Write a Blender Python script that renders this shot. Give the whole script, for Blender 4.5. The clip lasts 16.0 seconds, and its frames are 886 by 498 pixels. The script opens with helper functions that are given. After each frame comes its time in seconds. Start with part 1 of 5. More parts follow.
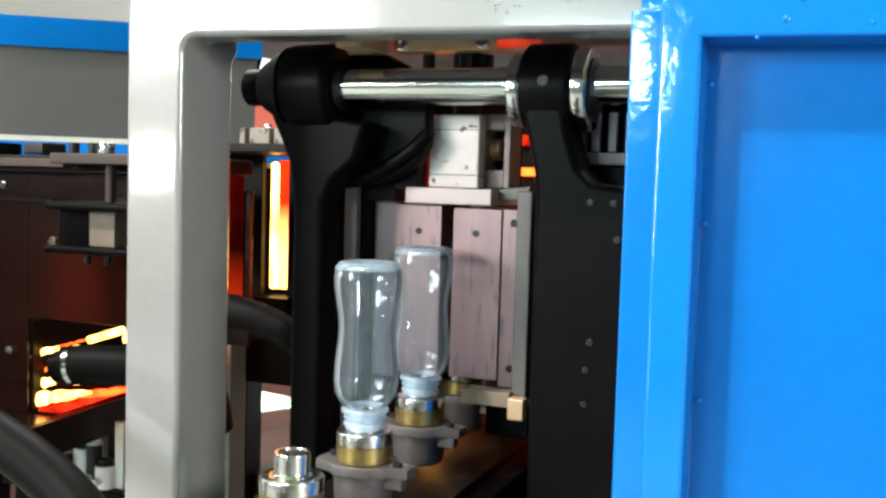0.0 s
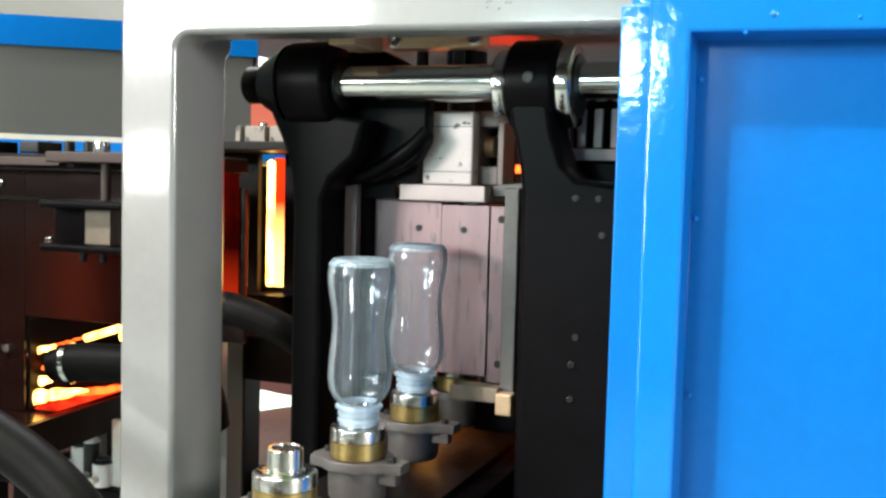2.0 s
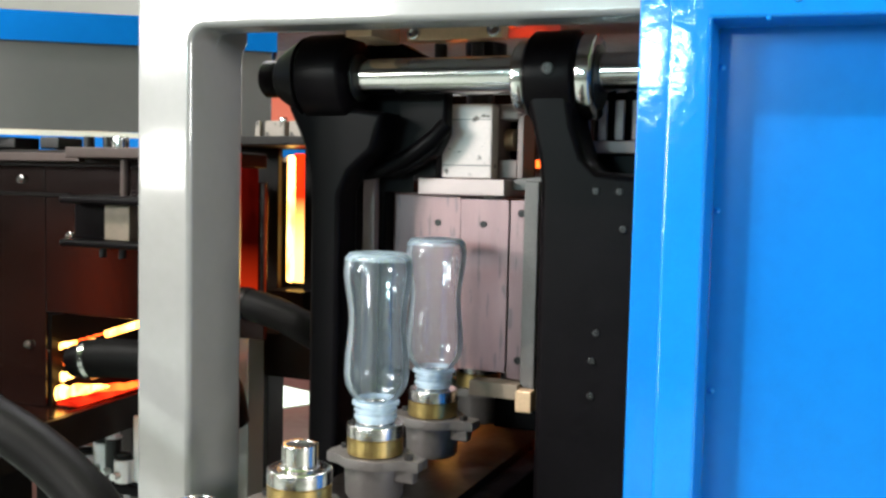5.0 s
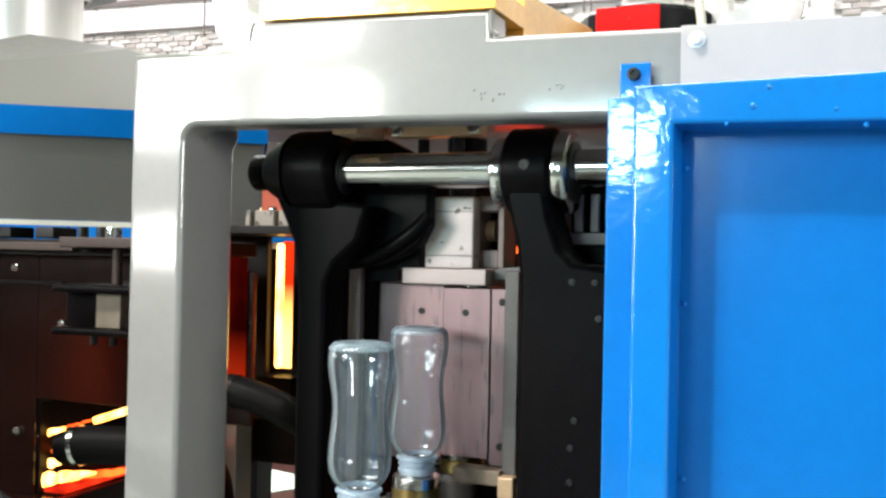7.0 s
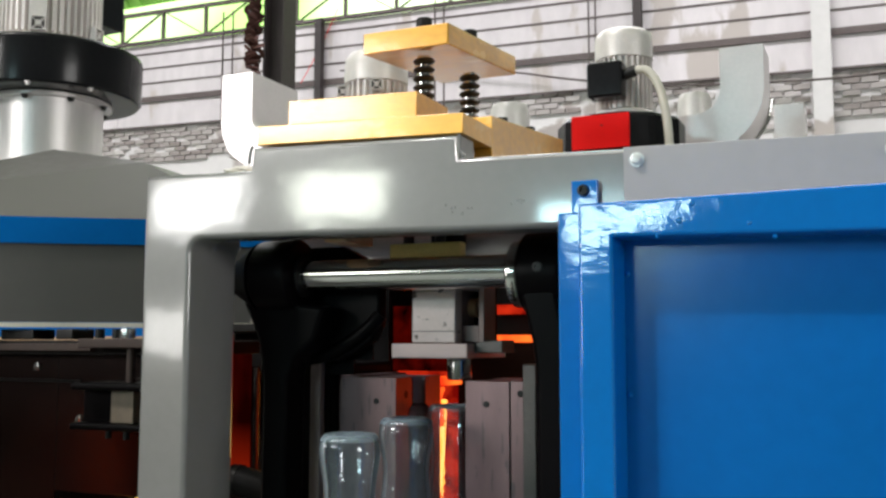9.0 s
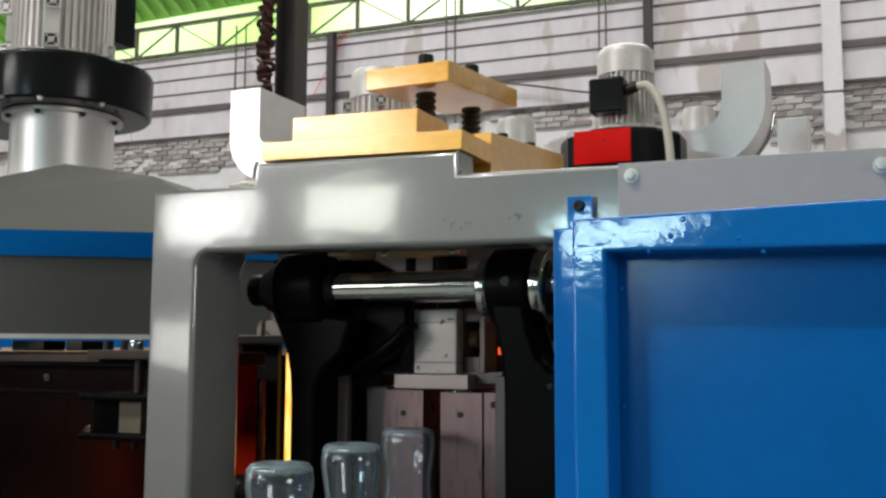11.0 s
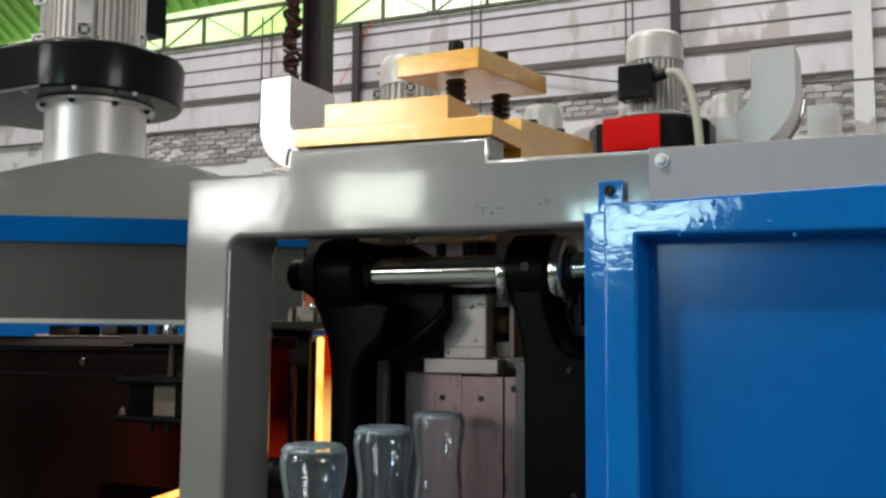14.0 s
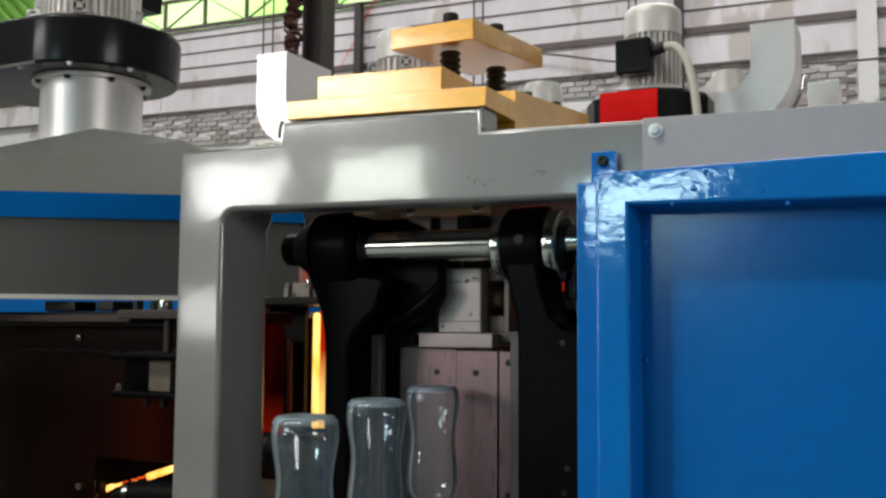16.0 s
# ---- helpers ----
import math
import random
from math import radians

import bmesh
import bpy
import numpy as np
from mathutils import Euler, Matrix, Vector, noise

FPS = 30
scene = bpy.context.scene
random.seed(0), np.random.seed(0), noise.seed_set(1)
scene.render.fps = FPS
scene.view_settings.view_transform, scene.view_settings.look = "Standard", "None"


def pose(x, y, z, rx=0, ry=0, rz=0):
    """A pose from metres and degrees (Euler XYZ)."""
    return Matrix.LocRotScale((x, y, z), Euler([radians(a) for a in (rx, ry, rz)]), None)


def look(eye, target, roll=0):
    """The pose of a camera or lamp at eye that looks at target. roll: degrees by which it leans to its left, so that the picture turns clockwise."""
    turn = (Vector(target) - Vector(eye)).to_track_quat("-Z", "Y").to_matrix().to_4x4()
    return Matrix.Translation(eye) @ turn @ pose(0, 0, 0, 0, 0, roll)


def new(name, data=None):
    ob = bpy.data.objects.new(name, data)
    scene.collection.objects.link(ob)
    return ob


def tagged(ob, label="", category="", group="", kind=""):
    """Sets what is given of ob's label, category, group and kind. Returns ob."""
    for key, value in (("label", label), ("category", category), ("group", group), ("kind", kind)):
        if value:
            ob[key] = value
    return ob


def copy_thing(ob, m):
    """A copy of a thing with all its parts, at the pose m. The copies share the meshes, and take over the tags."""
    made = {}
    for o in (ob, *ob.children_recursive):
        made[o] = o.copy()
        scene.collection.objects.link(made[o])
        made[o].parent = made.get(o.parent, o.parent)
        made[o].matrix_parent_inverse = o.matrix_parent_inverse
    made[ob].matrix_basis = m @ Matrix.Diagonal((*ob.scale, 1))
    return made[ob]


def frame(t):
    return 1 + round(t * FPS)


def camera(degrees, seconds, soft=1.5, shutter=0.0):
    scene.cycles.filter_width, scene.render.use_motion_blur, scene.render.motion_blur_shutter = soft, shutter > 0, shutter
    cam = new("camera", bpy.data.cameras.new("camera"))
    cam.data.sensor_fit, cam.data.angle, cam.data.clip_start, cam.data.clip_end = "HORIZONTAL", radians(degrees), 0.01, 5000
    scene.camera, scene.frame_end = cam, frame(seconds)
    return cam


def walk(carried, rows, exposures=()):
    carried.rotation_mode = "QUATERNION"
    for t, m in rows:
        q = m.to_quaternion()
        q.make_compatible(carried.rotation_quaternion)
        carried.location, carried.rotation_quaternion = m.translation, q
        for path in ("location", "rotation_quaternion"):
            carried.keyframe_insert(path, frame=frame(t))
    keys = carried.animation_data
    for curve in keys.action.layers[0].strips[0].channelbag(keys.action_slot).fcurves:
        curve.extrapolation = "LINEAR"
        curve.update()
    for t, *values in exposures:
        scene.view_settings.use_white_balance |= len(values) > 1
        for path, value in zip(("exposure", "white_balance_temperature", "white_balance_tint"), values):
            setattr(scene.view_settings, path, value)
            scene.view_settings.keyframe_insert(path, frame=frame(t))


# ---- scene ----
cam = camera(48.9, 16.0, 2.6)
PATH = [
    (0, (0.068, 0.076, 1.511), (-0.661, 1.934, 1.383), 1.7),
    (0.5, (0.072, 0.075, 1.512), (-0.642, 1.94, 1.387), 1.4),
    (1, (0.073, 0.073, 1.51), (-0.641, 1.937, 1.385), 1.4),
    (1.5, (0.076, 0.076, 1.511), (-0.647, 1.936, 1.369), 1.4),
    (2, (0.075, 0.076, 1.509), (-0.655, 1.933, 1.379), 1.5),
    (2.5, (0.073, 0.076, 1.51), (-0.661, 1.931, 1.37), 1.4),
    (3, (0.075, 0.079, 1.511), (-0.672, 1.929, 1.365), 1.4),
    (5.5, (0.078, 0.092, 1.505), (-0.714, 1.924, 1.375), 1.3),
    (6, (0.078, 0.093, 1.505), (-0.723, 1.922, 1.393), 1.4),
    (6.5, (0.085, 0.086, 1.509), (-0.702, 1.924, 1.459), 1.4),
    (7, (0.098, 0.069, 1.517), (-0.676, 1.913, 1.542), 1.2),
    (7.5, (0.114, 0.051, 1.523), (-0.645, 1.901, 1.584), 1.2),
    (8, (0.138, 0.035, 1.529), (-0.622, 1.883, 1.634), 0.8),
    (8.5, (0.153, 0.006, 1.529), (-0.631, 1.84, 1.685), 0.7),
    (9, (0.167, -0.001, 1.53), (-0.638, 1.82, 1.724), 0.1),
    (9.5, (0.177, -0.006, 1.531), (-0.632, 1.809, 1.761), 0.2),
    (12, (0.19, -0.013, 1.529), (-0.653, 1.788, 1.74), 0.2),
    (12.5, (0.194, -0.012, 1.528), (-0.66, 1.784, 1.741), 0.2),
    (13, (0.192, -0.016, 1.526), (-0.683, 1.771, 1.729), 0.3),
    (13.5, (0.186, -0.02, 1.524), (-0.688, 1.767, 1.73), 0.6),
    (14, (0.184, -0.023, 1.524), (-0.69, 1.765, 1.722), 0.4),
    (14.5, (0.184, -0.022, 1.523), (-0.678, 1.774, 1.706), 0.5),
    (15, (0.187, -0.02, 1.522), (-0.673, 1.776, 1.71), 0.3),
    (15.5, (0.189, -0.015, 1.52), (-0.684, 1.776, 1.697), 0.4),
    (16, (0.19, -0.013, 1.515), (-0.691, 1.775, 1.677), 0.4),
]

EXPOSURES = [(0.0, 0.0), (6.3, 0.0), (7.0, -0.28), (7.5, -0.58), (8.0, -0.9), (8.5, -1.2), (9.0, -1.55), (9.5, -1.84), (12.0, -1.95), (16.0, -1.95)]
walk(cam, [(t, look(eye, target, roll)) for t, eye, target, roll in PATH], EXPOSURES)

# ---- world and large lights ----
world = bpy.data.worlds.new("hall_sky")
scene.world = world
world.use_nodes = True
wn = world.node_tree.nodes
sky = wn.new("ShaderNodeTexSky")
sky.sky_type = "NISHITA"
sky.sun_disc = False
sky.sun_elevation, sky.sun_rotation = radians(50), radians(215)
wn["Background"].inputs["Strength"].default_value = 0.12
world.node_tree.links.new(sky.outputs["Color"], wn["Background"].inputs["Color"])

sun = new("sun", bpy.data.lights.new("sun", "SUN"))
sun.data.energy, sun.data.angle, sun.data.color = 2.5, radians(0.5), (1.0, 0.96, 0.9)
sun.matrix_world = look((-6, -9, 14), (0, 0, 0))


def daylight_opening(name, eye, target, w, h, power, color=(1.0, 0.98, 0.95)):
    """Daylight in an opening of the hall."""
    ob = new(name, bpy.data.lights.new(name, "AREA"))
    ob.data.shape, ob.data.size, ob.data.size_y, ob.data.energy, ob.data.color = "RECTANGLE", w, h, power, color
    ob.matrix_world = look(eye, target)
    return ob


daylight_opening("window_daylight", (-5.77, -5.9, 2.85), (-5.77, 0, 2.85), 1.1, 0.5, 105)
daylight_opening("window_daylight", (-4.18, -5.9, 2.83), (-4.18, 0, 2.83), 0.96, 0.5, 80, (0.95, 1.0, 0.88))
daylight_opening("upper_window_daylight", (-5.3, -5.9, 3.8), (-5.3, 0, 3.8), 2.8, 0.66, 520)
daylight_opening("doorway_daylight", (-6.0, -5.9, 1.65), (-6.0, 0, 1.65), 1.1, 0.42, 42)
daylight_opening("small_window_daylight", (-1.74, -5.9, 2.48), (-1.74, 0, 2.48), 1.05, 0.34, 105, (0.6, 0.95, 1.0))
daylight_opening("east_window_daylight", (9.9, -3.9, 2.9), (0, -1.5, 2.2), 3.0, 2.0, 830)
daylight_opening("window_daylight", (-15.9, -1.5, 3.4), (0, -1.5, 3.4), 5.0, 2.0, 260)
daylight_opening("skylight_daylight", (-3.5, 4.4, 7.0), (-3.5, 4.4, 0), 14.0, 1.4, 2250, (0.985, 0.965, 1.0))
daylight_opening("skylight_daylight", (-4.0, -2.6, 7.2), (-4.0, -2.6, 0), 8.0, 1.4, 720, (1.0, 0.97, 0.96))


# ---- mesh helpers ----
def box(bm, x0, x1, y0, y1, z0, z1, bevel=0.0, seg=2):
    made = bmesh.ops.create_cube(bm, size=1.0)["verts"]
    for v in made:
        v.co = Vector(((x0 + x1) / 2 + v.co.x * (x1 - x0), (y0 + y1) / 2 + v.co.y * (y1 - y0), (z0 + z1) / 2 + v.co.z * (z1 - z0)))
    if bevel > 0:
        edges = list({e for v in made for e in v.link_edges})
        bmesh.ops.bevel(bm, geom=edges, offset=bevel, segments=seg, profile=0.5, affect="EDGES")
    return bm


def cyl(bm, p0, p1, r, seg=32, r2=None, bevel=0.0):
    p0, p1 = Vector(p0), Vector(p1)
    r2 = r if r2 is None else r2
    axis = p1 - p0
    length = axis.length
    turn = axis.to_track_quat("Z", "Y").to_matrix().to_4x4()
    b = min(bevel, length / 3)
    prof = [(r - b, 0), (r, b), (r2, length - b), (r2 - b, length)] if b > 0 else [(r, 0), (r2, length)]
    return lathe(bm, [(0, 0)] + prof + [(0, length)], Matrix.Translation(p0) @ turn, seg)


def lathe(bm, profile, m=None, seg=32):
    """Turns a profile of (radius, height) round the z axis of m."""
    m = m or Matrix()
    rings = []
    for r, z in profile:
        if r <= 1e-6:
            rings.append([bm.verts.new(m @ Vector((0, 0, z)))])
        else:
            rings.append([bm.verts.new(m @ Vector((r * math.cos(2 * math.pi * i / seg), r * math.sin(2 * math.pi * i / seg), z))) for i in range(seg)])
    for a, b in zip(rings, rings[1:]):
        for i in range(seg):
            j = (i + 1) % seg
            if len(a) == 1 and len(b) > 1:
                bm.faces.new((a[0], b[j], b[i]))
            elif len(b) == 1 and len(a) > 1:
                bm.faces.new((a[i], a[j], b[0]))
            elif len(a) > 1:
                bm.faces.new((a[i], a[j], b[j], b[i]))
    return bm


def slab(bm, outline, y0, y1, bevel=0.0, sides=(0, 1), seg=2):
    """A plate whose outline lies in the xz plane, from y0 to y1; sides: which of front and back are rounded."""
    front = [bm.verts.new((x, y0, z)) for x, z in outline]
    back = [bm.verts.new((x, y1, z)) for x, z in outline]
    n = len(outline)
    faces = [bm.faces.new(front), bm.faces.new(back[::-1])]
    for i in range(n):
        j = (i + 1) % n
        faces.append(bm.faces.new((front[j], front[i], back[i], back[j])))
    bmesh.ops.recalc_face_normals(bm, faces=faces)
    if bevel > 0:
        edges = list({e for k in sides for e in faces[k].edges})
        bmesh.ops.bevel(bm, geom=edges, offset=bevel, segments=seg, profile=0.5, affect="EDGES")
    return bm


def sheet_stack(bm, outline, levels, edges=None):
    """A closed body of one xy outline, scaled about its centre at each level: rows of (z, scale). With edges, only those sides, open."""
    cx = sum(p[0] for p in outline) / len(outline)
    cy = sum(p[1] for p in outline) / len(outline)
    rings = [[bm.verts.new((cx + (x - cx) * s, cy + (y - cy) * s, z)) for x, y in outline] for z, s in levels]
    n = len(outline)
    faces = [bm.faces.new(rings[0][::-1]), bm.faces.new(rings[-1])] if edges is None else []
    for a, b in zip(rings, rings[1:]):
        for i in edges or range(n):
            faces.append(bm.faces.new((a[i], a[(i + 1) % n], b[(i + 1) % n], b[i])))
    bmesh.ops.recalc_face_normals(bm, faces=faces)
    return bm


def tube(bm, points, r, seg=14):
    """A hose or cable through points, smoothed."""
    pts = [Vector(p) for p in points]
    fine = []
    for i in range(len(pts) - 1):
        p0, p1, p2, p3 = pts[max(i - 1, 0)], pts[i], pts[i + 1], pts[min(i + 2, len(pts) - 1)]
        for k in range(8):
            t = k / 8
            fine.append(0.5 * (2 * p1 + (p2 - p0) * t + (2 * p0 - 5 * p1 + 4 * p2 - p3) * t * t + (3 * p1 - p0 - 3 * p2 + p3) * t ** 3))
    fine.append(pts[-1])
    rings, up = [], Vector((0.13, 0.21, 0.97))
    for i, p in enumerate(fine):
        d = (fine[min(i + 1, len(fine) - 1)] - fine[max(i - 1, 0)]).normalized()
        side = d.cross(up).normalized()
        upp = side.cross(d)
        rings.append([bm.verts.new(p + r * (math.cos(2 * math.pi * k / seg) * side + math.sin(2 * math.pi * k / seg) * upp)) for k in range(seg)])
    for a, b in zip(rings, rings[1:]):
        for k in range(seg):
            bm.faces.new((a[k], a[(k + 1) % seg], b[(k + 1) % seg], b[k]))
    bm.faces.new(rings[0][::-1])
    bm.faces.new(rings[-1])
    bmesh.ops.recalc_face_normals(bm, faces=bm.faces)
    return bm


def hexbolt(bm, p, d, r, h):
    """A hexagon head at p that stands out along d, on a washer."""
    p, d = Vector(p), Vector(d).normalized()
    cyl(bm, p, p + d * h * 0.25, r * 1.35, 20)
    cyl(bm, p + d * h * 0.2, p + d * h, r, 6, bevel=r * 0.12)
    return bm


def socketbolt(bm, p, d, r, h):
    """A socket head screw with its hollow, standing out along d."""
    p, d = Vector(p), Vector(d).normalized()
    turn = Matrix.Translation(p) @ d.to_track_quat("Z", "Y").to_matrix().to_4x4()
    return lathe(bm, [(0, 0), (r, 0), (r, h * 0.9), (r * 0.9, h), (r * 0.55, h), (r * 0.5, h * 0.45), (0, h * 0.45)], turn, 18)


def part(name, bm, material, parent=None, label="", smooth=True):
    me = bpy.data.meshes.new(name)
    bm.normal_update()
    bm.to_mesh(me)
    bm.free()
    if smooth:
        me.polygons.foreach_set("use_smooth", [True] * len(me.polygons))
        me.set_sharp_from_angle(angle=radians(50))
    me.materials.append(material)
    ob = new(name, me)
    if smooth:
        even = ob.modifiers.new("even_normals", "WEIGHTED_NORMAL")
        even.keep_sharp = True
    if parent:
        ob.parent = parent
    return tagged(ob, label)


def thing(name, label, category, group="", kind="", at=(0, 0, 0)):
    ob = new(name)
    ob.location = at
    return tagged(ob, label, category, group, kind)


def new_bm():
    return bmesh.new()


# ---- materials ----
def mat(name, color, rough=0.5, metal=0.0, vary=0.15, scale=20.0, bump=0.0, bump_scale=200.0, coat=0.0, coat_rough=0.06, spec=0.5, spots=0.0, spot_color=(0.05, 0.04, 0.03), stretch=(1, 1, 1)):
    """Paint, metal or plastic with wear at two scales."""
    m = bpy.data.materials.new(name)
    m.use_nodes = True
    nt, n = m.node_tree, m.node_tree.nodes
    b = n["Principled BSDF"]
    b.inputs["Metallic"].default_value = metal
    b.inputs["Coat Weight"].default_value = coat
    b.inputs["Coat Roughness"].default_value = coat_rough
    b.inputs["Coat IOR"].default_value = 1.6
    b.inputs["Specular IOR Level"].default_value = spec
    co = n.new("ShaderNodeTexCoord")
    mp = n.new("ShaderNodeMapping")
    mp.inputs["Scale"].default_value = stretch
    nt.links.new(co.outputs["Object"], mp.inputs["Vector"])
    big, fine = n.new("ShaderNodeTexNoise"), n.new("ShaderNodeTexNoise")
    for tex, s, d in ((big, scale, 5), (fine, scale * 9, 4)):
        tex.inputs["Scale"].default_value, tex.inputs["Detail"].default_value = s, d
        nt.links.new(mp.outputs["Vector"], tex.inputs["Vector"])
    add = n.new("ShaderNodeMath")
    add.operation = "MULTIPLY_ADD"
    add.inputs[1].default_value = 0.6
    half = n.new("ShaderNodeMath")
    half.operation = "MULTIPLY"
    half.inputs[1].default_value = 0.4
    nt.links.new(fine.outputs["Fac"], half.inputs[0])
    nt.links.new(big.outputs["Fac"], add.inputs[0])
    nt.links.new(half.outputs[0], add.inputs[2])
    ramp = n.new("ShaderNodeValToRGB")
    ramp.color_ramp.elements[0].position, ramp.color_ramp.elements[1].position = 0.3, 0.7
    ramp.color_ramp.elements[0].color = (*[c * (1 - vary) for c in color], 1)
    ramp.color_ramp.elements[1].color = (*[min(1, c * (1 + vary)) for c in color], 1)
    nt.links.new(add.outputs[0], ramp.inputs["Fac"])
    out = ramp.outputs["Color"]
    if spots > 0:
        st = n.new("ShaderNodeTexNoise")
        st.inputs["Scale"].default_value, st.inputs["Detail"].default_value = scale * 2.3, 8
        nt.links.new(mp.outputs["Vector"], st.inputs["Vector"])
        sr = n.new("ShaderNodeValToRGB")
        sr.color_ramp.elements[0].position, sr.color_ramp.elements[1].position = 0.72 - spots * 0.2, 0.76 - spots * 0.2
        nt.links.new(st.outputs["Fac"], sr.inputs["Fac"])
        mix = n.new("ShaderNodeMix")
        mix.data_type = "RGBA"
        nt.links.new(sr.outputs["Color"], mix.inputs["Factor"])
        nt.links.new(out, mix.inputs["A"])
        mix.inputs["B"].default_value = (*spot_color, 1)
        out = mix.outputs["Result"]
    nt.links.new(out, b.inputs["Base Color"])
    rr = n.new("ShaderNodeMapRange")
    rr.inputs["To Min"].default_value, rr.inputs["To Max"].default_value = max(0.02, rough * 0.75), min(1, rough * 1.3)
    nt.links.new(fine.outputs["Fac"], rr.inputs["Value"])
    nt.links.new(rr.outputs["Result"], b.inputs["Roughness"])
    if bump > 0:
        bt = n.new("ShaderNodeTexNoise")
        bt.inputs["Scale"].default_value, bt.inputs["Detail"].default_value = bump_scale, 3
        nt.links.new(mp.outputs["Vector"], bt.inputs["Vector"])
        bp = n.new("ShaderNodeBump")
        bp.inputs["Strength"].default_value, bp.inputs["Distance"].default_value = bump, 0.002
        nt.links.new(bt.outputs["Fac"], bp.inputs["Height"])
        nt.links.new(bp.outputs["Normal"], b.inputs["Normal"])
        nt.links.new(bp.outputs["Normal"], b.inputs["Coat Normal"])
    return m


def glow(name, c0, c1, strength, scale=60.0, stretch=(1, 1, 1), hot=None, span=(0, 1)):
    """A glowing surface, brighter in places: a lamp, or light on a sheet drawn as emission."""
    m = bpy.data.materials.new(name)
    m.use_nodes = True
    nt, n = m.node_tree, m.node_tree.nodes
    n.remove(n["Principled BSDF"])
    em = n.new("ShaderNodeEmission")
    tex = n.new("ShaderNodeTexNoise")
    tex.inputs["Scale"].default_value = scale
    co = n.new("ShaderNodeTexCoord")
    mp = n.new("ShaderNodeMapping")
    mp.inputs["Scale"].default_value = stretch
    nt.links.new(co.outputs["Object"], mp.inputs["Vector"])
    nt.links.new(mp.outputs["Vector"], tex.inputs["Vector"])
    ramp = n.new("ShaderNodeValToRGB")
    ramp.color_ramp.elements[0].position, ramp.color_ramp.elements[1].position = 0.35, 0.65
    ramp.color_ramp.elements[0].color, ramp.color_ramp.elements[1].color = (*c0, 1), (*c1, 1)
    nt.links.new(tex.outputs["Fac"], ramp.inputs["Fac"])
    out = ramp.outputs["Color"]
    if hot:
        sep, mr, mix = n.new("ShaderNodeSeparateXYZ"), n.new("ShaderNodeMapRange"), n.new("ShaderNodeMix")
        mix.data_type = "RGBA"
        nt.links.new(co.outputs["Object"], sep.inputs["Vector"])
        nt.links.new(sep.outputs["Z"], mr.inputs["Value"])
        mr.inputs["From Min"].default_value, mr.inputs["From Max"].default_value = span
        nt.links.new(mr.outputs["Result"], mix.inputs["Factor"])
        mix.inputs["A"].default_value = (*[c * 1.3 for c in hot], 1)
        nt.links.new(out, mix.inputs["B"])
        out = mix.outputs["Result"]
    nt.links.new(out, em.inputs["Color"])
    em.inputs["Strength"].default_value = strength
    nt.links.new(em.outputs["Emission"], n["Material Output"].inputs["Surface"])
    return m


def clear_plastic(name, milk, tint):
    """Thin clear plastic: sees through, a little milky, with gloss by Fresnel."""
    m = bpy.data.materials.new(name)
    m.use_nodes = True
    nt, n = m.node_tree, m.node_tree.nodes
    n.remove(n["Principled BSDF"])
    tr, tl, gl = n.new("ShaderNodeBsdfTransparent"), n.new("ShaderNodeBsdfDiffuse"), n.new("ShaderNodeBsdfGlossy")
    tr.inputs["Color"].default_value = (*tint, 1)
    tl.inputs["Color"].default_value = (0.68, 0.85, 1.0, 1)
    gl.inputs["Roughness"].default_value = 0.3
    gl.inputs["Color"].default_value = (0.9, 0.96, 1.0, 1)
    shine = n.new("ShaderNodeBsdfGlossy")
    shine.inputs["Roughness"].default_value = 0.05
    top = n.new("ShaderNodeMixShader")
    top.inputs["Fac"].default_value = 0.04
    tex = n.new("ShaderNodeTexNoise")
    tex.inputs["Scale"].default_value = 60
    mr = n.new("ShaderNodeMapRange")
    mr.inputs["To Min"].default_value, mr.inputs["To Max"].default_value = milk * 0.7, milk * 1.3
    nt.links.new(tex.outputs["Fac"], mr.inputs["Value"])
    a, b = n.new("ShaderNodeMixShader"), n.new("ShaderNodeMixShader")
    nt.links.new(mr.outputs["Result"], a.inputs["Fac"])
    nt.links.new(tr.outputs["BSDF"], a.inputs[1])
    nt.links.new(tl.outputs["BSDF"], a.inputs[2])
    fr = n.new("ShaderNodeFresnel")
    fr.inputs["IOR"].default_value = 1.16
    nt.links.new(fr.outputs["Fac"], b.inputs["Fac"])
    nt.links.new(a.outputs["Shader"], b.inputs[1])
    nt.links.new(gl.outputs["BSDF"], b.inputs[2])
    nt.links.new(b.outputs["Shader"], top.inputs[1])
    nt.links.new(shine.outputs["BSDF"], top.inputs[2])
    nt.links.new(top.outputs["Shader"], n["Material Output"].inputs["Surface"])
    return m


GREY_PAINT = mat("grey_gloss_paint", (0.238, 0.233, 0.23), 0.34, 0, 0.06, 12, 0.19, 14, coat=1.0, coat_rough=0.08)
HOOD_PAINT = mat("grey_hood_paint", (0.14, 0.134, 0.129), 0.42, 0, 0.06, 8, 0.04, 120)
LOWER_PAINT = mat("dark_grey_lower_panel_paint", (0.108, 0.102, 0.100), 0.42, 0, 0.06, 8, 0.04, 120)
BLUE_SATIN = mat("blue_satin_paint", (0.0002, 0.125, 0.44), 0.45, 0, 0.07, 10, 0.04, 60, spec=0.06)
# Same paint as BLUE_PAINT, more satin, with the sheet's dimmer light in its colour.
BLUE_SHEET = mat("blue_door_sheet_shaded", (0.0002, 0.138, 0.50), 0.45, 0, 0.09, 7, 0.08, 60, coat=0.5, coat_rough=0.2, spec=0.03)
COVER_PAINT = mat("grey_cover_paint", (0.44, 0.415, 0.42), 0.42, 0, 0.05, 8, 0.05, 90)
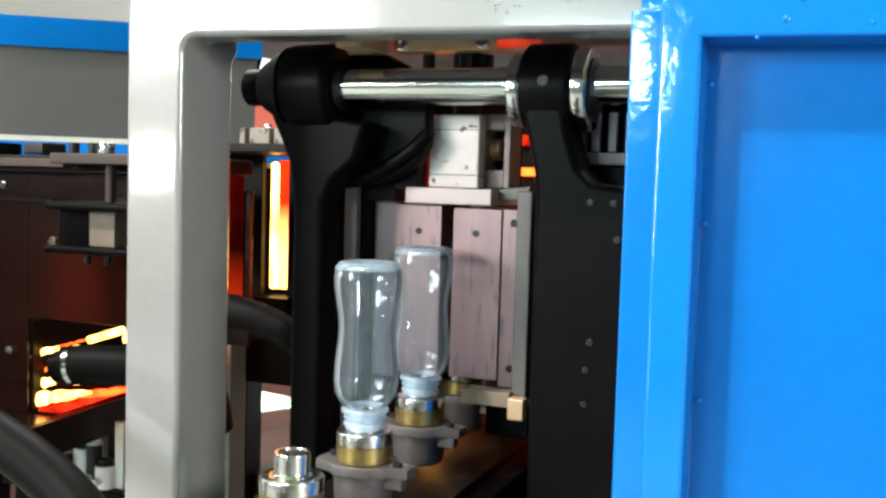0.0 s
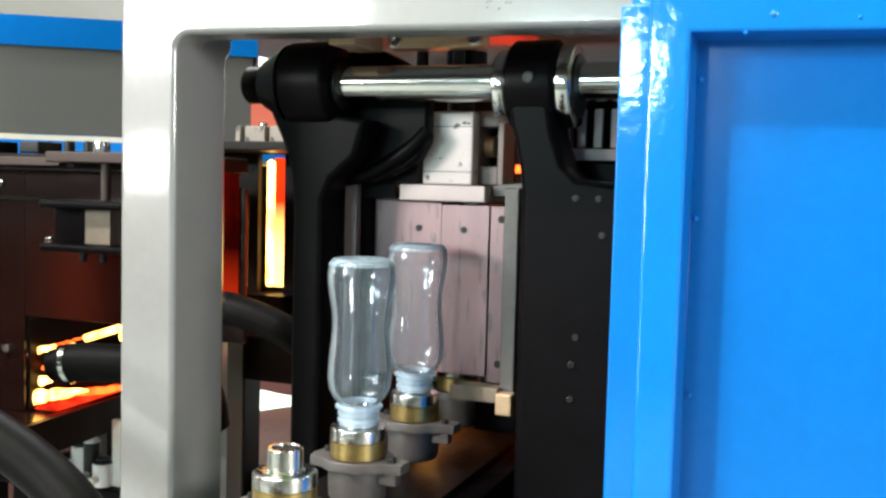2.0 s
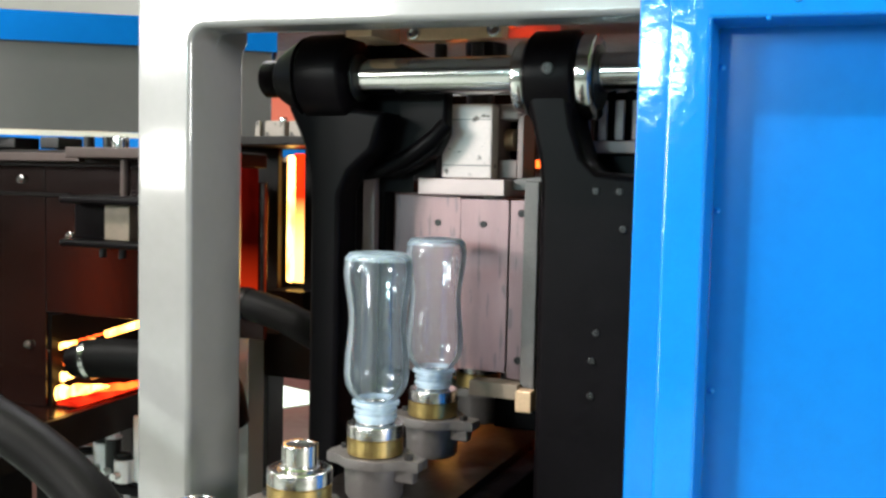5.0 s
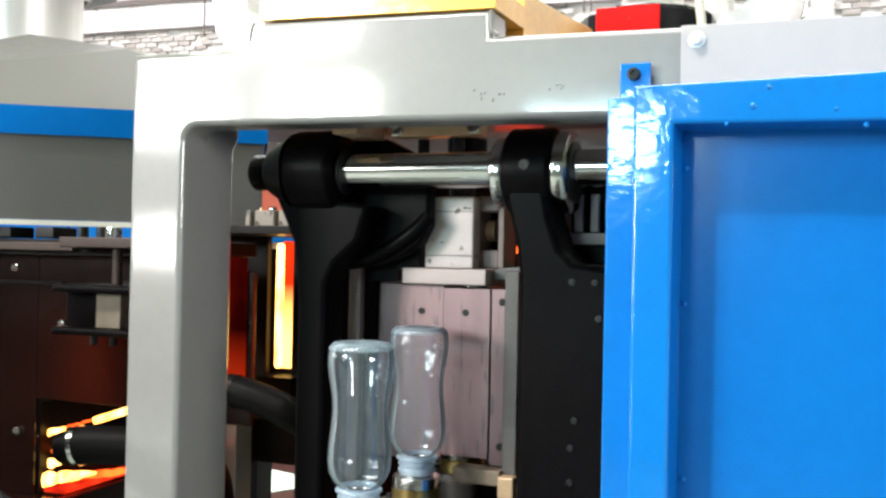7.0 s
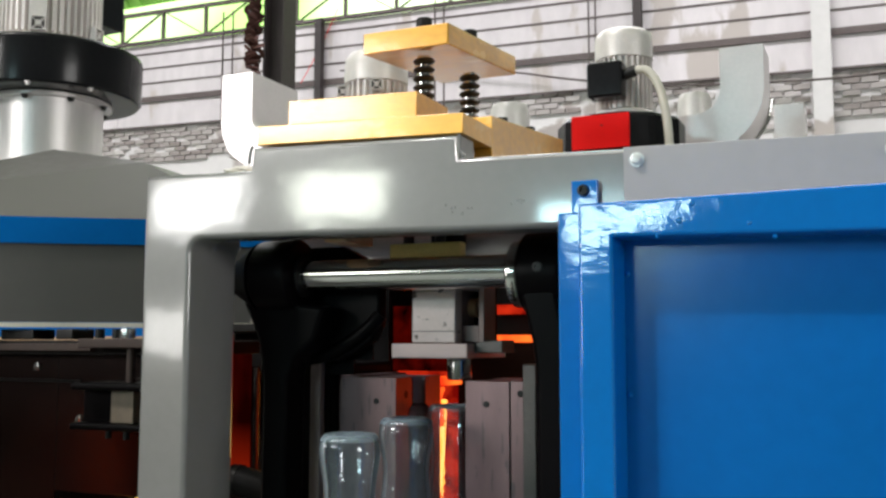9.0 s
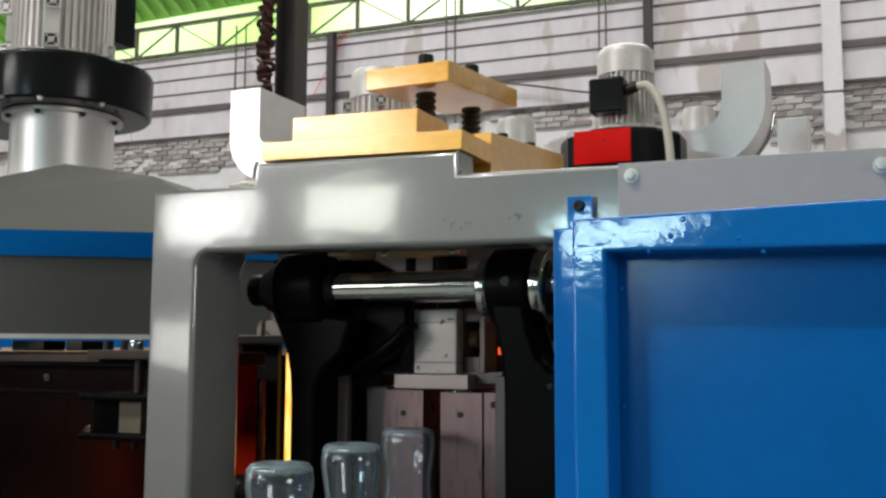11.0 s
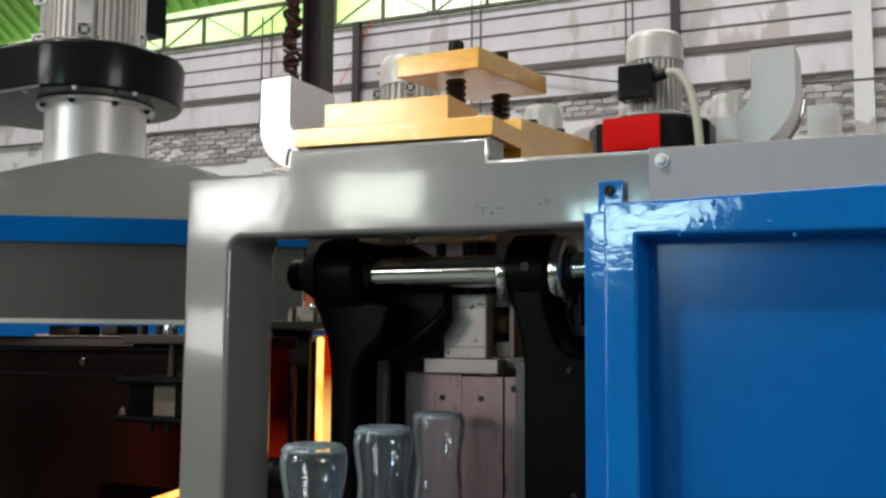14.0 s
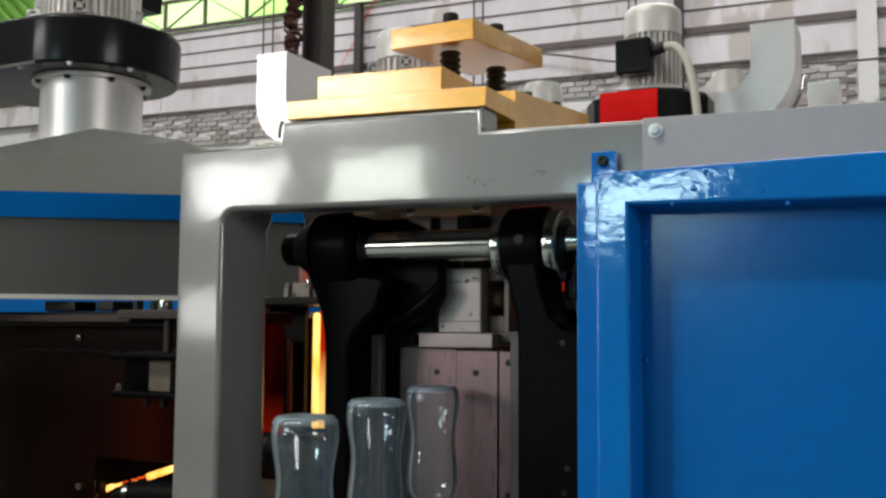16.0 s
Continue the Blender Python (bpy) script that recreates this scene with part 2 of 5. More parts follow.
BLUE_PAINT = mat("blue_gloss_paint", (0.0002, 0.174, 0.60), 0.4, 0, 0.07, 10, 0.12, 95, coat=0.9, coat_rough=0.08, spec=0.03)
BLACK_CAST = mat("black_painted_casting", (0.0036, 0.0028, 0.0034), 0.38, 0, 0.3, 30, 0.08, 160, spec=0.06)
BLACK_GLOSS = mat("black_gloss_cover", (0.014, 0.014, 0.016), 0.2, 0, 0.2, 15, 0.03, 100, coat=0.03, spec=0.13)
STEEL = mat("polished_steel", (0.62, 0.61, 0.60), 0.14, 1.0, 0.06, 40, 0.0, stretch=(0.2, 1, 1))
CHROME = mat("chrome", (0.62, 0.60, 0.58), 0.22, 1.0, 0.05, 60)
# The oven's red glow is put into the next three colours as pink.
ALU = mat("milled_aluminium", (0.255, 0.168, 0.172), 0.40, 1.0, 0.09, 25, 0.08, 300, stretch=(3, 3, 0.5), spots=0.6, spot_color=(0.17, 0.13, 0.135))
PLATE_ALU = mat("pale_milled_plate", (0.62, 0.49, 0.475), 0.42, 0.2, 0.06, 30, 0.05, 250, stretch=(0.4, 1, 2))
ALU_WORN = mat("worn_aluminium_block", (0.68, 0.575, 0.555), 0.42, 0.15, 0.1, 30, 0.08, 250, spots=0.5, spot_color=(0.12, 0.09, 0.08), stretch=(1, 1, 1.6))
CAST_ALU = mat("cast_aluminium", (0.135, 0.122, 0.118), 0.45, 0.5, 0.12, 60, 0.25, 400)


def brick_tones(m):
    """Some bricks keep their whitewash, some are bare."""
    nt, n = m.node_tree, m.node_tree.nodes
    info, ramp, mix = n.new("ShaderNodeObjectInfo"), n.new("ShaderNodeValToRGB"), n.new("ShaderNodeMix")
    mix.data_type = "RGBA"
    ramp.color_ramp.elements[0].color, ramp.color_ramp.elements[1].color = (0.2, 0.16, 0.15, 1), (0.66, 0.62, 0.61, 1)
    nt.links.new(info.outputs["Random"], ramp.inputs["Fac"])
    base = n["Principled BSDF"].inputs["Base Color"]
    nt.links.new(base.links[0].from_socket, mix.inputs["A"])
    nt.links.new(ramp.outputs["Color"], mix.inputs["B"])
    mix.inputs["Factor"].default_value = 0.6
    nt.links.new(mix.outputs["Result"], base)
    return m


SILVER_PAINT = mat("silver_painted_motor", (0.82, 0.77, 0.76), 0.38, 0.2, 0.1, 40, 0.1, 300)
BRUSHED = mat("brushed_silver_drum", (0.78, 0.75, 0.75), 0.38, 0.45, 0.08, 12, 0.05, 200, stretch=(4, 4, 0.3))
ZINC = mat("galvanised_sheet", (0.84, 0.79, 0.80), 0.34, 0.5, 0.07, 18, 0.05, 150)
BRASS = mat("worn_brass", (0.48, 0.34, 0.13), 0.3, 0.9, 0.2, 70, 0.1, 300)
YELLOW = mat("yellow_anodised_plate", (0.84, 0.42, 0.06), 0.36, 0.4, 0.22, 11, 0.08, 200, coat=1.0, coat_rough=0.16, spots=0.6, spot_color=(0.9, 0.52, 0.13), stretch=(0.6, 1, 1.5))
BRIGHT_ZINC = mat("bright_zinc_plating", (0.78, 0.78, 0.76), 0.3, 0.2, 0.08, 80)
GOLD = mat("bright_yellow_brass", (0.82, 0.68, 0.24), 0.34, 0.3, 0.1, 50, 0.06, 250)
COPPER = mat("tan_copper_block", (0.62, 0.42, 0.26), 0.42, 0.4, 0.15, 40, 0.1, 200)
CERAMIC = mat("tan_ceramic", (0.2, 0.155, 0.115), 0.6, 0, 0.2, 60, 0.1, 300)
PORCELAIN = mat("stained_porcelain", (0.24, 0.2, 0.17), 0.5, 0, 0.25, 60, 0.05, 200, spots=0.5)
PALE_SHEET = mat("pale_green_sheet", (0.55, 0.64, 0.54), 0.5, 0, 0.08, 20, 0.05, 100)
DARK_STEEL = mat("dark_blued_steel", (0.0085, 0.0066, 0.006), 0.4, 0.0, 0.35, 14, 0.06, 160, spec=0.12)
HEAT_STEEL = mat("heat_stained_steel", (0.0115, 0.0036, 0.0026), 0.2, 0.0, 0.4, 10, 0.1, 30, spec=0.5)
BLACK_BOLT = mat("black_oxide_screw", (0.02, 0.019, 0.019), 0.4, 0.5, 0.2, 80)
RUBBER = mat("black_rubber_hose", (0.0045, 0.004, 0.004), 0.5, 0, 0.2, 40, 0.15, 300, spec=0.07)
RED_PAINT = mat("red_sticker", (0.85, 0.004, 0.004), 0.5, 0, 0.08, 30, spec=0.15, spots=0.12)
CREAM = mat("cream_cable", (0.72, 0.68, 0.6), 0.45, 0, 0.05, 40)
FILTH = mat("dark_machine_base", (0.05, 0.03, 0.025), 0.5, 0.2, 0.3, 12, 0.1, 80)
TRAY_PAINT = mat("red_brown_tray_paint", (0.045, 0.015, 0.012), 0.35, 0, 0.4, 5, 0.1, 40, spec=0.2)
FLOOR_PAINT = mat("pale_green_floor_paint", (0.24, 0.265, 0.235), 0.45, 0, 0.12, 2.5, 0.1, 40)
SIDING = mat("weathered_white_siding", (0.645, 0.595, 0.615), 0.65, 0, 0.17, 1.1, 0.1, 8, spots=0.7, spot_color=(0.5, 0.44, 0.42), stretch=(1, 1, 0.35))
WHITEWASH = mat("whitewashed_plaster", (0.70, 0.67, 0.67), 0.75, 0, 0.1, 1.2, 0.2, 12, spots=0.7, spot_color=(0.42, 0.37, 0.35))
# For the unseen east and south walls, dark to hold down bounce light.
DIM_WALL = mat("dark_unseen_wall", (0.10, 0.11, 0.10), 0.7, 0, 0.15, 1.0, 0.1, 8)
BRICK = brick_tones(mat("grey_whitewashed_brick", (0.34, 0.305, 0.29), 0.85, 0, 0.3, 3.5, 0.4, 30, spots=0.25, spot_color=(0.22, 0.19, 0.17)))
RAIL_STEEL = mat("rusty_brown_rail", (0.115, 0.09, 0.088), 0.6, 0.2, 0.25, 3, 0.1, 20)
COLUMN_PAINT = mat("dark_column_paint", (0.032, 0.023, 0.023), 0.55, 0.1, 0.2, 4, 0.1, 20)
RUST = mat("rusty_chain", (0.075, 0.026, 0.02), 0.65, 0.3, 0.3, 12, 0.2, 60)
ROOF_SHEET = mat("green_roof_sheet", (0.24, 0.42, 0.12), 0.6, 0.1, 0.15, 1.5)
STRIP_STEEL = mat("pinkish_strip_steel", (0.26, 0.19, 0.18), 0.45, 0.1, 0.15, 30, 0.05, 200)
LAMP_WHITE = glow("quartz_lamp_white_hot", (1.0, 0.36, 0.05), (1.0, 0.62, 0.16), 8.0, 90, (1, 1, 0.3))
# Next three: lamps, and also sheets whose red lamplight is drawn as emission.
RED_GLOW = glow("lamp_and_reflector_red_glow", (1.0, 0.035, 0.006), (1.0, 0.16, 0.02), 4.8, 22, (1, 1, 0.5))
DIM_GLOW = glow("oven_red_glow", (0.25, 0.004, 0.002), (1.0, 0.04, 0.01), 2.0, 30)
FAINT_GLOW = glow("oven_faint_glow", (0.05, 0.0008, 0.0005), (0.8, 0.02, 0.008), 0.22, 26)
# Lamplight falling on a sheet, put in as emission.
LIT_PANEL = glow("lamplit_sheet_glow", (0.9, 0.16, 0.09), (1.0, 0.28, 0.18), 0.8, 9)
# Red lamplight on the cheek plate as emission, stronger towards the foot.
CHEEK_GLOW = glow("cheek_red_glow", (0.025, 0.0008, 0.0005), (0.09, 0.003, 0.0015), 1.0, 30, (1, 1, 0.4), (0.45, 0.022, 0.004), (1.36, 1.43))
# Lamplight on the slit's reflector as emission, white below and red above.
SLIT_GLOW = glow("slit_reflector_glow", (1.0, 0.02, 0.004), (1.0, 0.05, 0.006), 1.6, 40, (1, 1, 0.4), (2.4, 1.35, 0.32), (1.41, 1.482))
GREEN_SKY = glow("green_translucent_sheet", (0.42, 0.72, 0.2), (0.80, 1.0, 0.62), 8.5, 0.5)
BOTTLE_PET = clear_plastic("milky_clear_plastic", 0.024, (0.97, 0.98, 0.99))
BASE_PET = clear_plastic("thick_base_plastic", 0.24, (0.95, 0.97, 0.99))
NECK_PET = clear_plastic("frosted_neck_plastic", 0.36, (0.95, 0.95, 0.96))

# ---- hall ----
def hall():
    def wall(name, label, x0, x1, y0, y1, z0, z1, m):
        return tagged(part(name, box(new_bm(), x0, x1, y0, y1, z0, z1), m, None, label), category="wall", kind="structure")

    tagged(part("floor", box(new_bm(), -16, 10, -6.2, 8.2, -0.1, 0.0), FLOOR_PAINT, None, "pale green painted concrete hall floor"), category="floor", kind="structure")
    for y0, y1, z0, z1 in ((-6.2, -4.05, 0, 7.4), (1.05, 8.2, 0, 7.4), (-4.05, 1.05, 0, 2.35), (-4.05, 1.05, 4.45, 7.4)):
        wall("wall_west", "plain whitewashed side wall of the hall with a window", -16.2, -16, y0, y1, z0, z1, WHITEWASH)
    # East and south walls are out of view; their darkness limits bounce and reflections.
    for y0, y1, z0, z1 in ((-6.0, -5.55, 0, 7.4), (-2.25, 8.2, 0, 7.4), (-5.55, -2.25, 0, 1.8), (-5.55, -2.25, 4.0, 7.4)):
        wall("wall_east", "unseen side wall of the hall with a window, kept dark to limit bounce light", 10, 10.2, y0, y1, z0, z1, DIM_WALL)
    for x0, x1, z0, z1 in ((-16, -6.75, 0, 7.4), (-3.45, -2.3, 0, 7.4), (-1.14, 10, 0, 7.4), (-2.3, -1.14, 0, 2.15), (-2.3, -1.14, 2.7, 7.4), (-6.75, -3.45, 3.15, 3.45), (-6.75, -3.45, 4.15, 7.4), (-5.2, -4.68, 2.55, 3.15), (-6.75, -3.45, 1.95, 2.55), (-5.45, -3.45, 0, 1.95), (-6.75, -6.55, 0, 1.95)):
        wall("wall_south", "unseen wall with a window and a doorway, kept dark to limit bounce light", x0, x1, -6.2, -6.0, z0, z1, DIM_WALL)
    bm = new_bm()
    for y0, y1 in ((-6.2, -3.4), (-1.8, 3.6)):
        box(bm, -16, 10, y0, y1, 7.4, 7.5)
    box(bm, -16, -8.1, -3.4, -1.8, 7.4, 7.5)
    box(bm, 0.1, 10, -3.4, -1.8, 7.4, 7.5)
    box(bm, -16, -10.6, 3.6, 5.2, 7.4, 7.5)
    box(bm, 3.6, 10, 3.6, 5.2, 7.4, 7.5)
    slope = [bm.verts.new(p) for p in ((-16, 5.2, 7.4), (10, 5.2, 7.4), (10, 8.6, 5.36), (-16, 8.6, 5.36), (-16, 5.2, 7.5), (10, 5.2, 7.5), (10, 8.6, 5.46), (-16, 8.6, 5.46))]
    for q in ((0, 1, 2, 3), (7, 6, 5, 4), (0, 4, 5, 1), (1, 5, 6, 2), (2, 6, 7, 3), (3, 7, 4, 0)):
        bm.faces.new([slope[i] for i in q])
    for i in range(70):
        x = -12 + i * 0.2
        rib = [bm.verts.new(p) for p in ((x, 5.3, 7.30), (x + 0.06, 5.3, 7.30), (x + 0.06, 8.5, 5.40), (x, 8.5, 5.40), (x, 5.3, 7.26), (x + 0.06, 5.3, 7.26), (x + 0.06, 8.5, 5.36), (x, 8.5, 5.36))]
        for q in ((0, 1, 2, 3), (7, 6, 5, 4), (0, 4, 5, 1), (1, 5, 6, 2), (2, 6, 7, 3), (3, 7, 4, 0)):
            bm.faces.new([rib[i] for i in q])
    tagged(part("ceiling", bm, ROOF_SHEET, None, "green corrugated roof with open strips"), category="ceiling", kind="structure")
    north_wall()


def fall(x):
    """The far wall's rails sag a little along its length."""
    return -0.021 * (x + 6.4)


def rail_bar(bm, x0, x1, z, h, y0, y1):
    return slab(bm, [(x0, z + fall(x0)), (x1, z + fall(x1)), (x1, z + h + fall(x1)), (x0, z + h + fall(x0))], y0, y1)


def north_wall():
    wall = tagged(part("wall_north", box(new_bm(), -16, 10, 8.06, 8.2, 0, 4.62), WHITEWASH, None, "weathered whitewashed hall wall with board siding above brick"), category="wall", kind="structure")
    levels = [3.80, 4.08, 4.27, 4.43, 4.59, 4.70]
    for z0, z1 in zip(levels, levels[1:]):
        for x0, x1 in ((-15.9, -10.2), (-10.19, -7.2), (-7.19, -4.63), (-4.62, -1.56), (-1.55, -0.08), (-0.07, 3.0), (3.01, 9.9)):
            part("siding_board", rail_bar(new_bm(), x0, x1, z0 + 0.004, z1 - z0 - 0.012, 8.0, 8.055), SIDING, wall)
    for z, h, d in ((3.79, 0.018, 0.008), (4.06, 0.055, 0.03), (4.26, 0.016, 0.008), (4.42, 0.016, 0.008), (4.58, 0.018, 0.008)):
        part("rail", rail_bar(new_bm(), -15.9, 9.9, z, h, 8.0 - d, 7.998), RAIL_STEEL, wall, "brown steel wall rail")
    for x, w in ((-7.9, 0.08), (-4.665, 0.07), (-1.585, 0.07), (-10.5, 0.1)):
        part("wall_post", box(new_bm(), x, x + w, 7.86, 7.93, 0, 4.69 + fall(x)), COLUMN_PAINT, wall, "dark steel wall post")
    part("pilaster", box(new_bm(), -0.2, -0.06, 7.9, 7.997, 0, 4.5), WHITEWASH, wall, "whitewashed pilaster")
    # clerestory with its light lattice girder
    window = tagged(thing("window_1", "bright green translucent clerestory sheets under the roof", "window", kind="structure"))
    for i in range(12):
        x = -15.9 + i * 1.5
        part("pane", box(new_bm(), x, x + 1.48, 8.5, 8.53, 4.0, 5.36), GREEN_SKY, window)
    girder = thing("lattice_girder", "dark steel lattice girder along the clerestory", "girder", kind="structure")
    part("bottom_chord", rail_bar(new_bm(), -15.9, 9.9, 4.69, 0.03, 7.94, 7.99), RAIL_STEEL, girder)
    part("top_chord", rail_bar(new_bm(), -15.9, 9.9, 5.005, 0.035, 7.94, 7.99), RAIL_STEEL, girder)
    for k in range(24):
        x = -11.0 + k * 0.55
        part("upright", box(new_bm(), x, x + 0.028, 7.945, 7.985, 4.72 + fall(x), 5.01 + fall(x)), RAIL_STEEL, girder)
        za, zb = (4.72, 5.005) if k % 2 else (5.005, 4.72)
        xa, xb = x + 0.03, x + 0.526
        part("brace", slab(new_bm(), [(xa, za + fall(xa)), (xa + 0.024, za + fall(xa)), (xb + 0.024, zb + fall(xb)), (xb, zb + fall(xb))], 7.95, 7.975), RAIL_STEEL, girder)
    column = thing("hall_column", "dark painted steel hall column", "column", at=(-3.16, 5.0, 0))
    for x0, x1, y0, y1 in ((-0.074, -0.060, -0.07, 0.07), (0.060, 0.074, -0.07, 0.07), (-0.060, 0.060, -0.01, 0.01)):
        part("flange", box(new_bm(), x0, x1, y0, y1, 0, 6.9), COLUMN_PAINT, column)
    chain = thing("hoist_chain", "bunched rusty hoist chain hanging beside the column", "chain", at=(-3.25, 4.86, 0))
    random.seed(4)
    for i in range(110):
        bm = new_bm()
        lump = 0.012 + 0.016 * (0.5 + 0.5 * math.sin(i * 0.9))
        m = pose(random.uniform(-lump, lump), random.uniform(-0.02, 0.02), 3.02 + i * 0.019, random.uniform(-40, 40), random.uniform(-40, 40), random.uniform(0, 180))
        lathe(bm, [(0.018, -0.010), (0.040, -0.008), (0.046, 0.0), (0.040, 0.008), (0.018, 0.010), (0.018, -0.010)], m, 10)
        part("link", bm, RUST, chain)
    part("suspension_chain", cyl(new_bm(), (0, 0, 5.0), (0, 0, 6.9), 0.012, 8), RUST, chain)
    cable = thing("slung_line", "thin red line slung from the girder", "line")
    part("line", tube(new_bm(), [(-4.45, 7.935, 4.75), (-4.65, 7.95, 4.4), (-4.85, 7.92, 4.05)], 0.004, 6), RED_PAINT, cable)
    sag = thing("slung_cable", "thin dark cable slung along the far wall", "cable")
    part("cable", tube(new_bm(), [(-4.4, 7.9, 4.12), (-2.93, 7.9, 3.955), (-2.15, 7.9, 3.79), (-1.5, 7.9, 3.665), (-0.9, 7.9, 3.61), (0.13, 7.9, 3.565), (2.0, 7.9, 3.62)], 0.009, 6), RAIL_STEEL, sag)
    for x in (-5.78, -5.66, -3.42, -3.33, -1.98, -1.92):
        drop = thing("hanging_wire", "thin dark wire hanging down the far wall", "wire", group="wires on the far wall")
        part("wire", box(new_bm(), x, x + 0.013, 7.90, 7.915, 3.7 + fall(x), 4.9 + fall(x)), RAIL_STEEL, drop)
    return wall


def north_bricks():
    """Bare brick patches in the whitewash."""
    wall = bpy.data.objects["wall_north"]
    meshes = []
    random.seed(9)
    for k in range(4):
        bm = box(new_bm(), -0.062, 0.062, -0.018, 0.02, -0.021, 0.021)
        for v in bm.verts:
            v.co += Vector((random.uniform(-1, 1), random.uniform(-1, 1), random.uniform(-1, 1))) * 0.003
        me = bpy.data.meshes.new("brick")
        bm.to_mesh(me)
        bm.free()
        me.materials.append(BRICK)
        meshes.append(me)
    for x0, x1, z0, z1 in ((-7.6, -5.5, 3.45, 3.79), (-2.97, -2.15, 3.64, 3.80), (-1.5, -1.0, 3.62, 3.84), (-0.70, -0.25, 3.38, 3.80), (0.0, 0.35, 3.45, 3.80)):
        row = 0
        z = z0
        while z < z1:
            x = x0 + (0.068 if row % 2 else 0)
            while x < x1:
                if random.random() > 0.16:
                    ob = new("brick", meshes[random.randrange(4)])
                    ob.parent = wall
                    ob.location = (x, 8.045 + random.uniform(0, 0.006), z + fall(x))
                x += 0.136
            z += 0.051
            row += 1


# ---- machine frame ----
def machine_frame():
    f = thing("machine_frame", "grey gloss-painted welded tube frame of a bottle blowing machine", "machine frame", at=(-0.5, 0.84, 0))
    o = Vector((-0.5, 0.84, 0))

    def rel(bm):
        bmesh.ops.translate(bm, verts=bm.verts, vec=-o)
        return bm

    # post and beam in one welded outline with a rounded inner corner
    outline = [(-0.530, 0.0), (-0.470, 0.0), (-0.470, 1.622)]
    for k in range(1, 6):
        a = radians(180 - 15 * k)
        outline.append((-0.456 + 0.014 * math.cos(a), 1.622 + 0.014 * math.sin(a)))
    outline += [(-0.456, 1.636), (0.62, 1.618), (0.62, 1.680), (-0.171, 1.698), (-0.172, 1.7195), (-0.396, 1.7255), (-0.398, 1.7025), (-0.530, 1.7055)]
    part("welded_front", rel(slab(new_bm(), outline, 0.80, 0.836, 0.0055, (0,), 4)), GREY_PAINT, f)
    part("post_rear", rel(slab(new_bm(), [(-0.530, 0.0), (-0.470, 0.0), (-0.470, 1.622), (-0.464, 1.633), (-0.464, 1.70), (-0.530, 1.70)], 0.836, 0.882, 0.006, (1,))), GREY_PAINT, f)
    part("far_post", rel(box(new_bm(), 0.56, 0.62, 0.80, 0.88, 0, 1.617, 0.005)), GREY_PAINT, f)
    # rear side of the frame carries the roof beam of the press
    part("cross_tube", rel(box(new_bm(), -0.4695, -0.08, 0.8363, 1.16, 1.672, 1.699, 0.003)), GREY_PAINT, f)
    part("rear_post", rel(box(new_bm(), -0.12, -0.08, 1.162, 1.20, 0, 1.699, 0.004)), GREY_PAINT, f)
    cover = part("cover_sheet", rel(slab(new_bm(), [(-0.0205, 1.6275), (0.60, 1.6185), (0.60, 1.6835), (-0.0205, 1.6945)], 0.7965, 0.7995, 0.0008)), COVER_PAINT, f, "grey sheet cover screwed on the beam")
    for x, z in ((-0.009, 1.683), (0.185, 1.677), (0.4, 1.671)):
        part("bolt", rel(hexbolt(new_bm(), (x, 0.7965, z), (0, -1, 0), 0.0046, 0.006)), BRIGHT_ZINC, cover, "bright zinc hexagon bolt")
    part("weld_bead", rel(tube(new_bm(), [(-0.40, 0.801, 1.709), (-0.398, 0.8, 1.72), (-0.396, 0.801, 1.7265)], 0.0018, 8)), GREY_PAINT, f)
    part("weld_bead", rel(tube(new_bm(), [(-0.1715, 0.801, 1.719), (-0.1705, 0.8, 1.704), (-0.166, 0.801, 1.6985)], 0.002, 8)), GREY_PAINT, f)
    random.seed(3)
    for i in range(13):
        x, z = (-0.173 + random.uniform(-0.012, 0.014), 1.6515 + random.uniform(-0.006, 0.006)) if i < 8 else (-0.118 + random.uniform(-0.011, 0.014), 1.655 + random.uniform(-0.002, 0.002))
        bm = new_bm()
        lathe(bm, [(0, -0.0006), (0.0011, 0), (0.0008, 0.0007), (0, 0.001)], Matrix.Translation((x, 0.8, z)) @ pose(0, 0, 0, 90), 8)
        part("paint_drip", rel(bm), GREY_PAINT, f)
    rag = thing("cleaning_rag", "crumpled white rag lying on the frame", "rag", at=(-0.437, 0.842, 1.7075))
    bm = new_bm()
    bmesh.ops.create_icosphere(bm, subdivisions=3, radius=1)
    for v in bm.verts:
        q = noise.noise(v.co * 2.1) * 0.35 + 1
        v.co = Vector((v.co.x * 0.021 * q, v.co.y * 0.016 * q, max(-0.3, v.co.z) * 0.006 * q + 0.0018))
    part("cloth", bm, CREAM, rag)


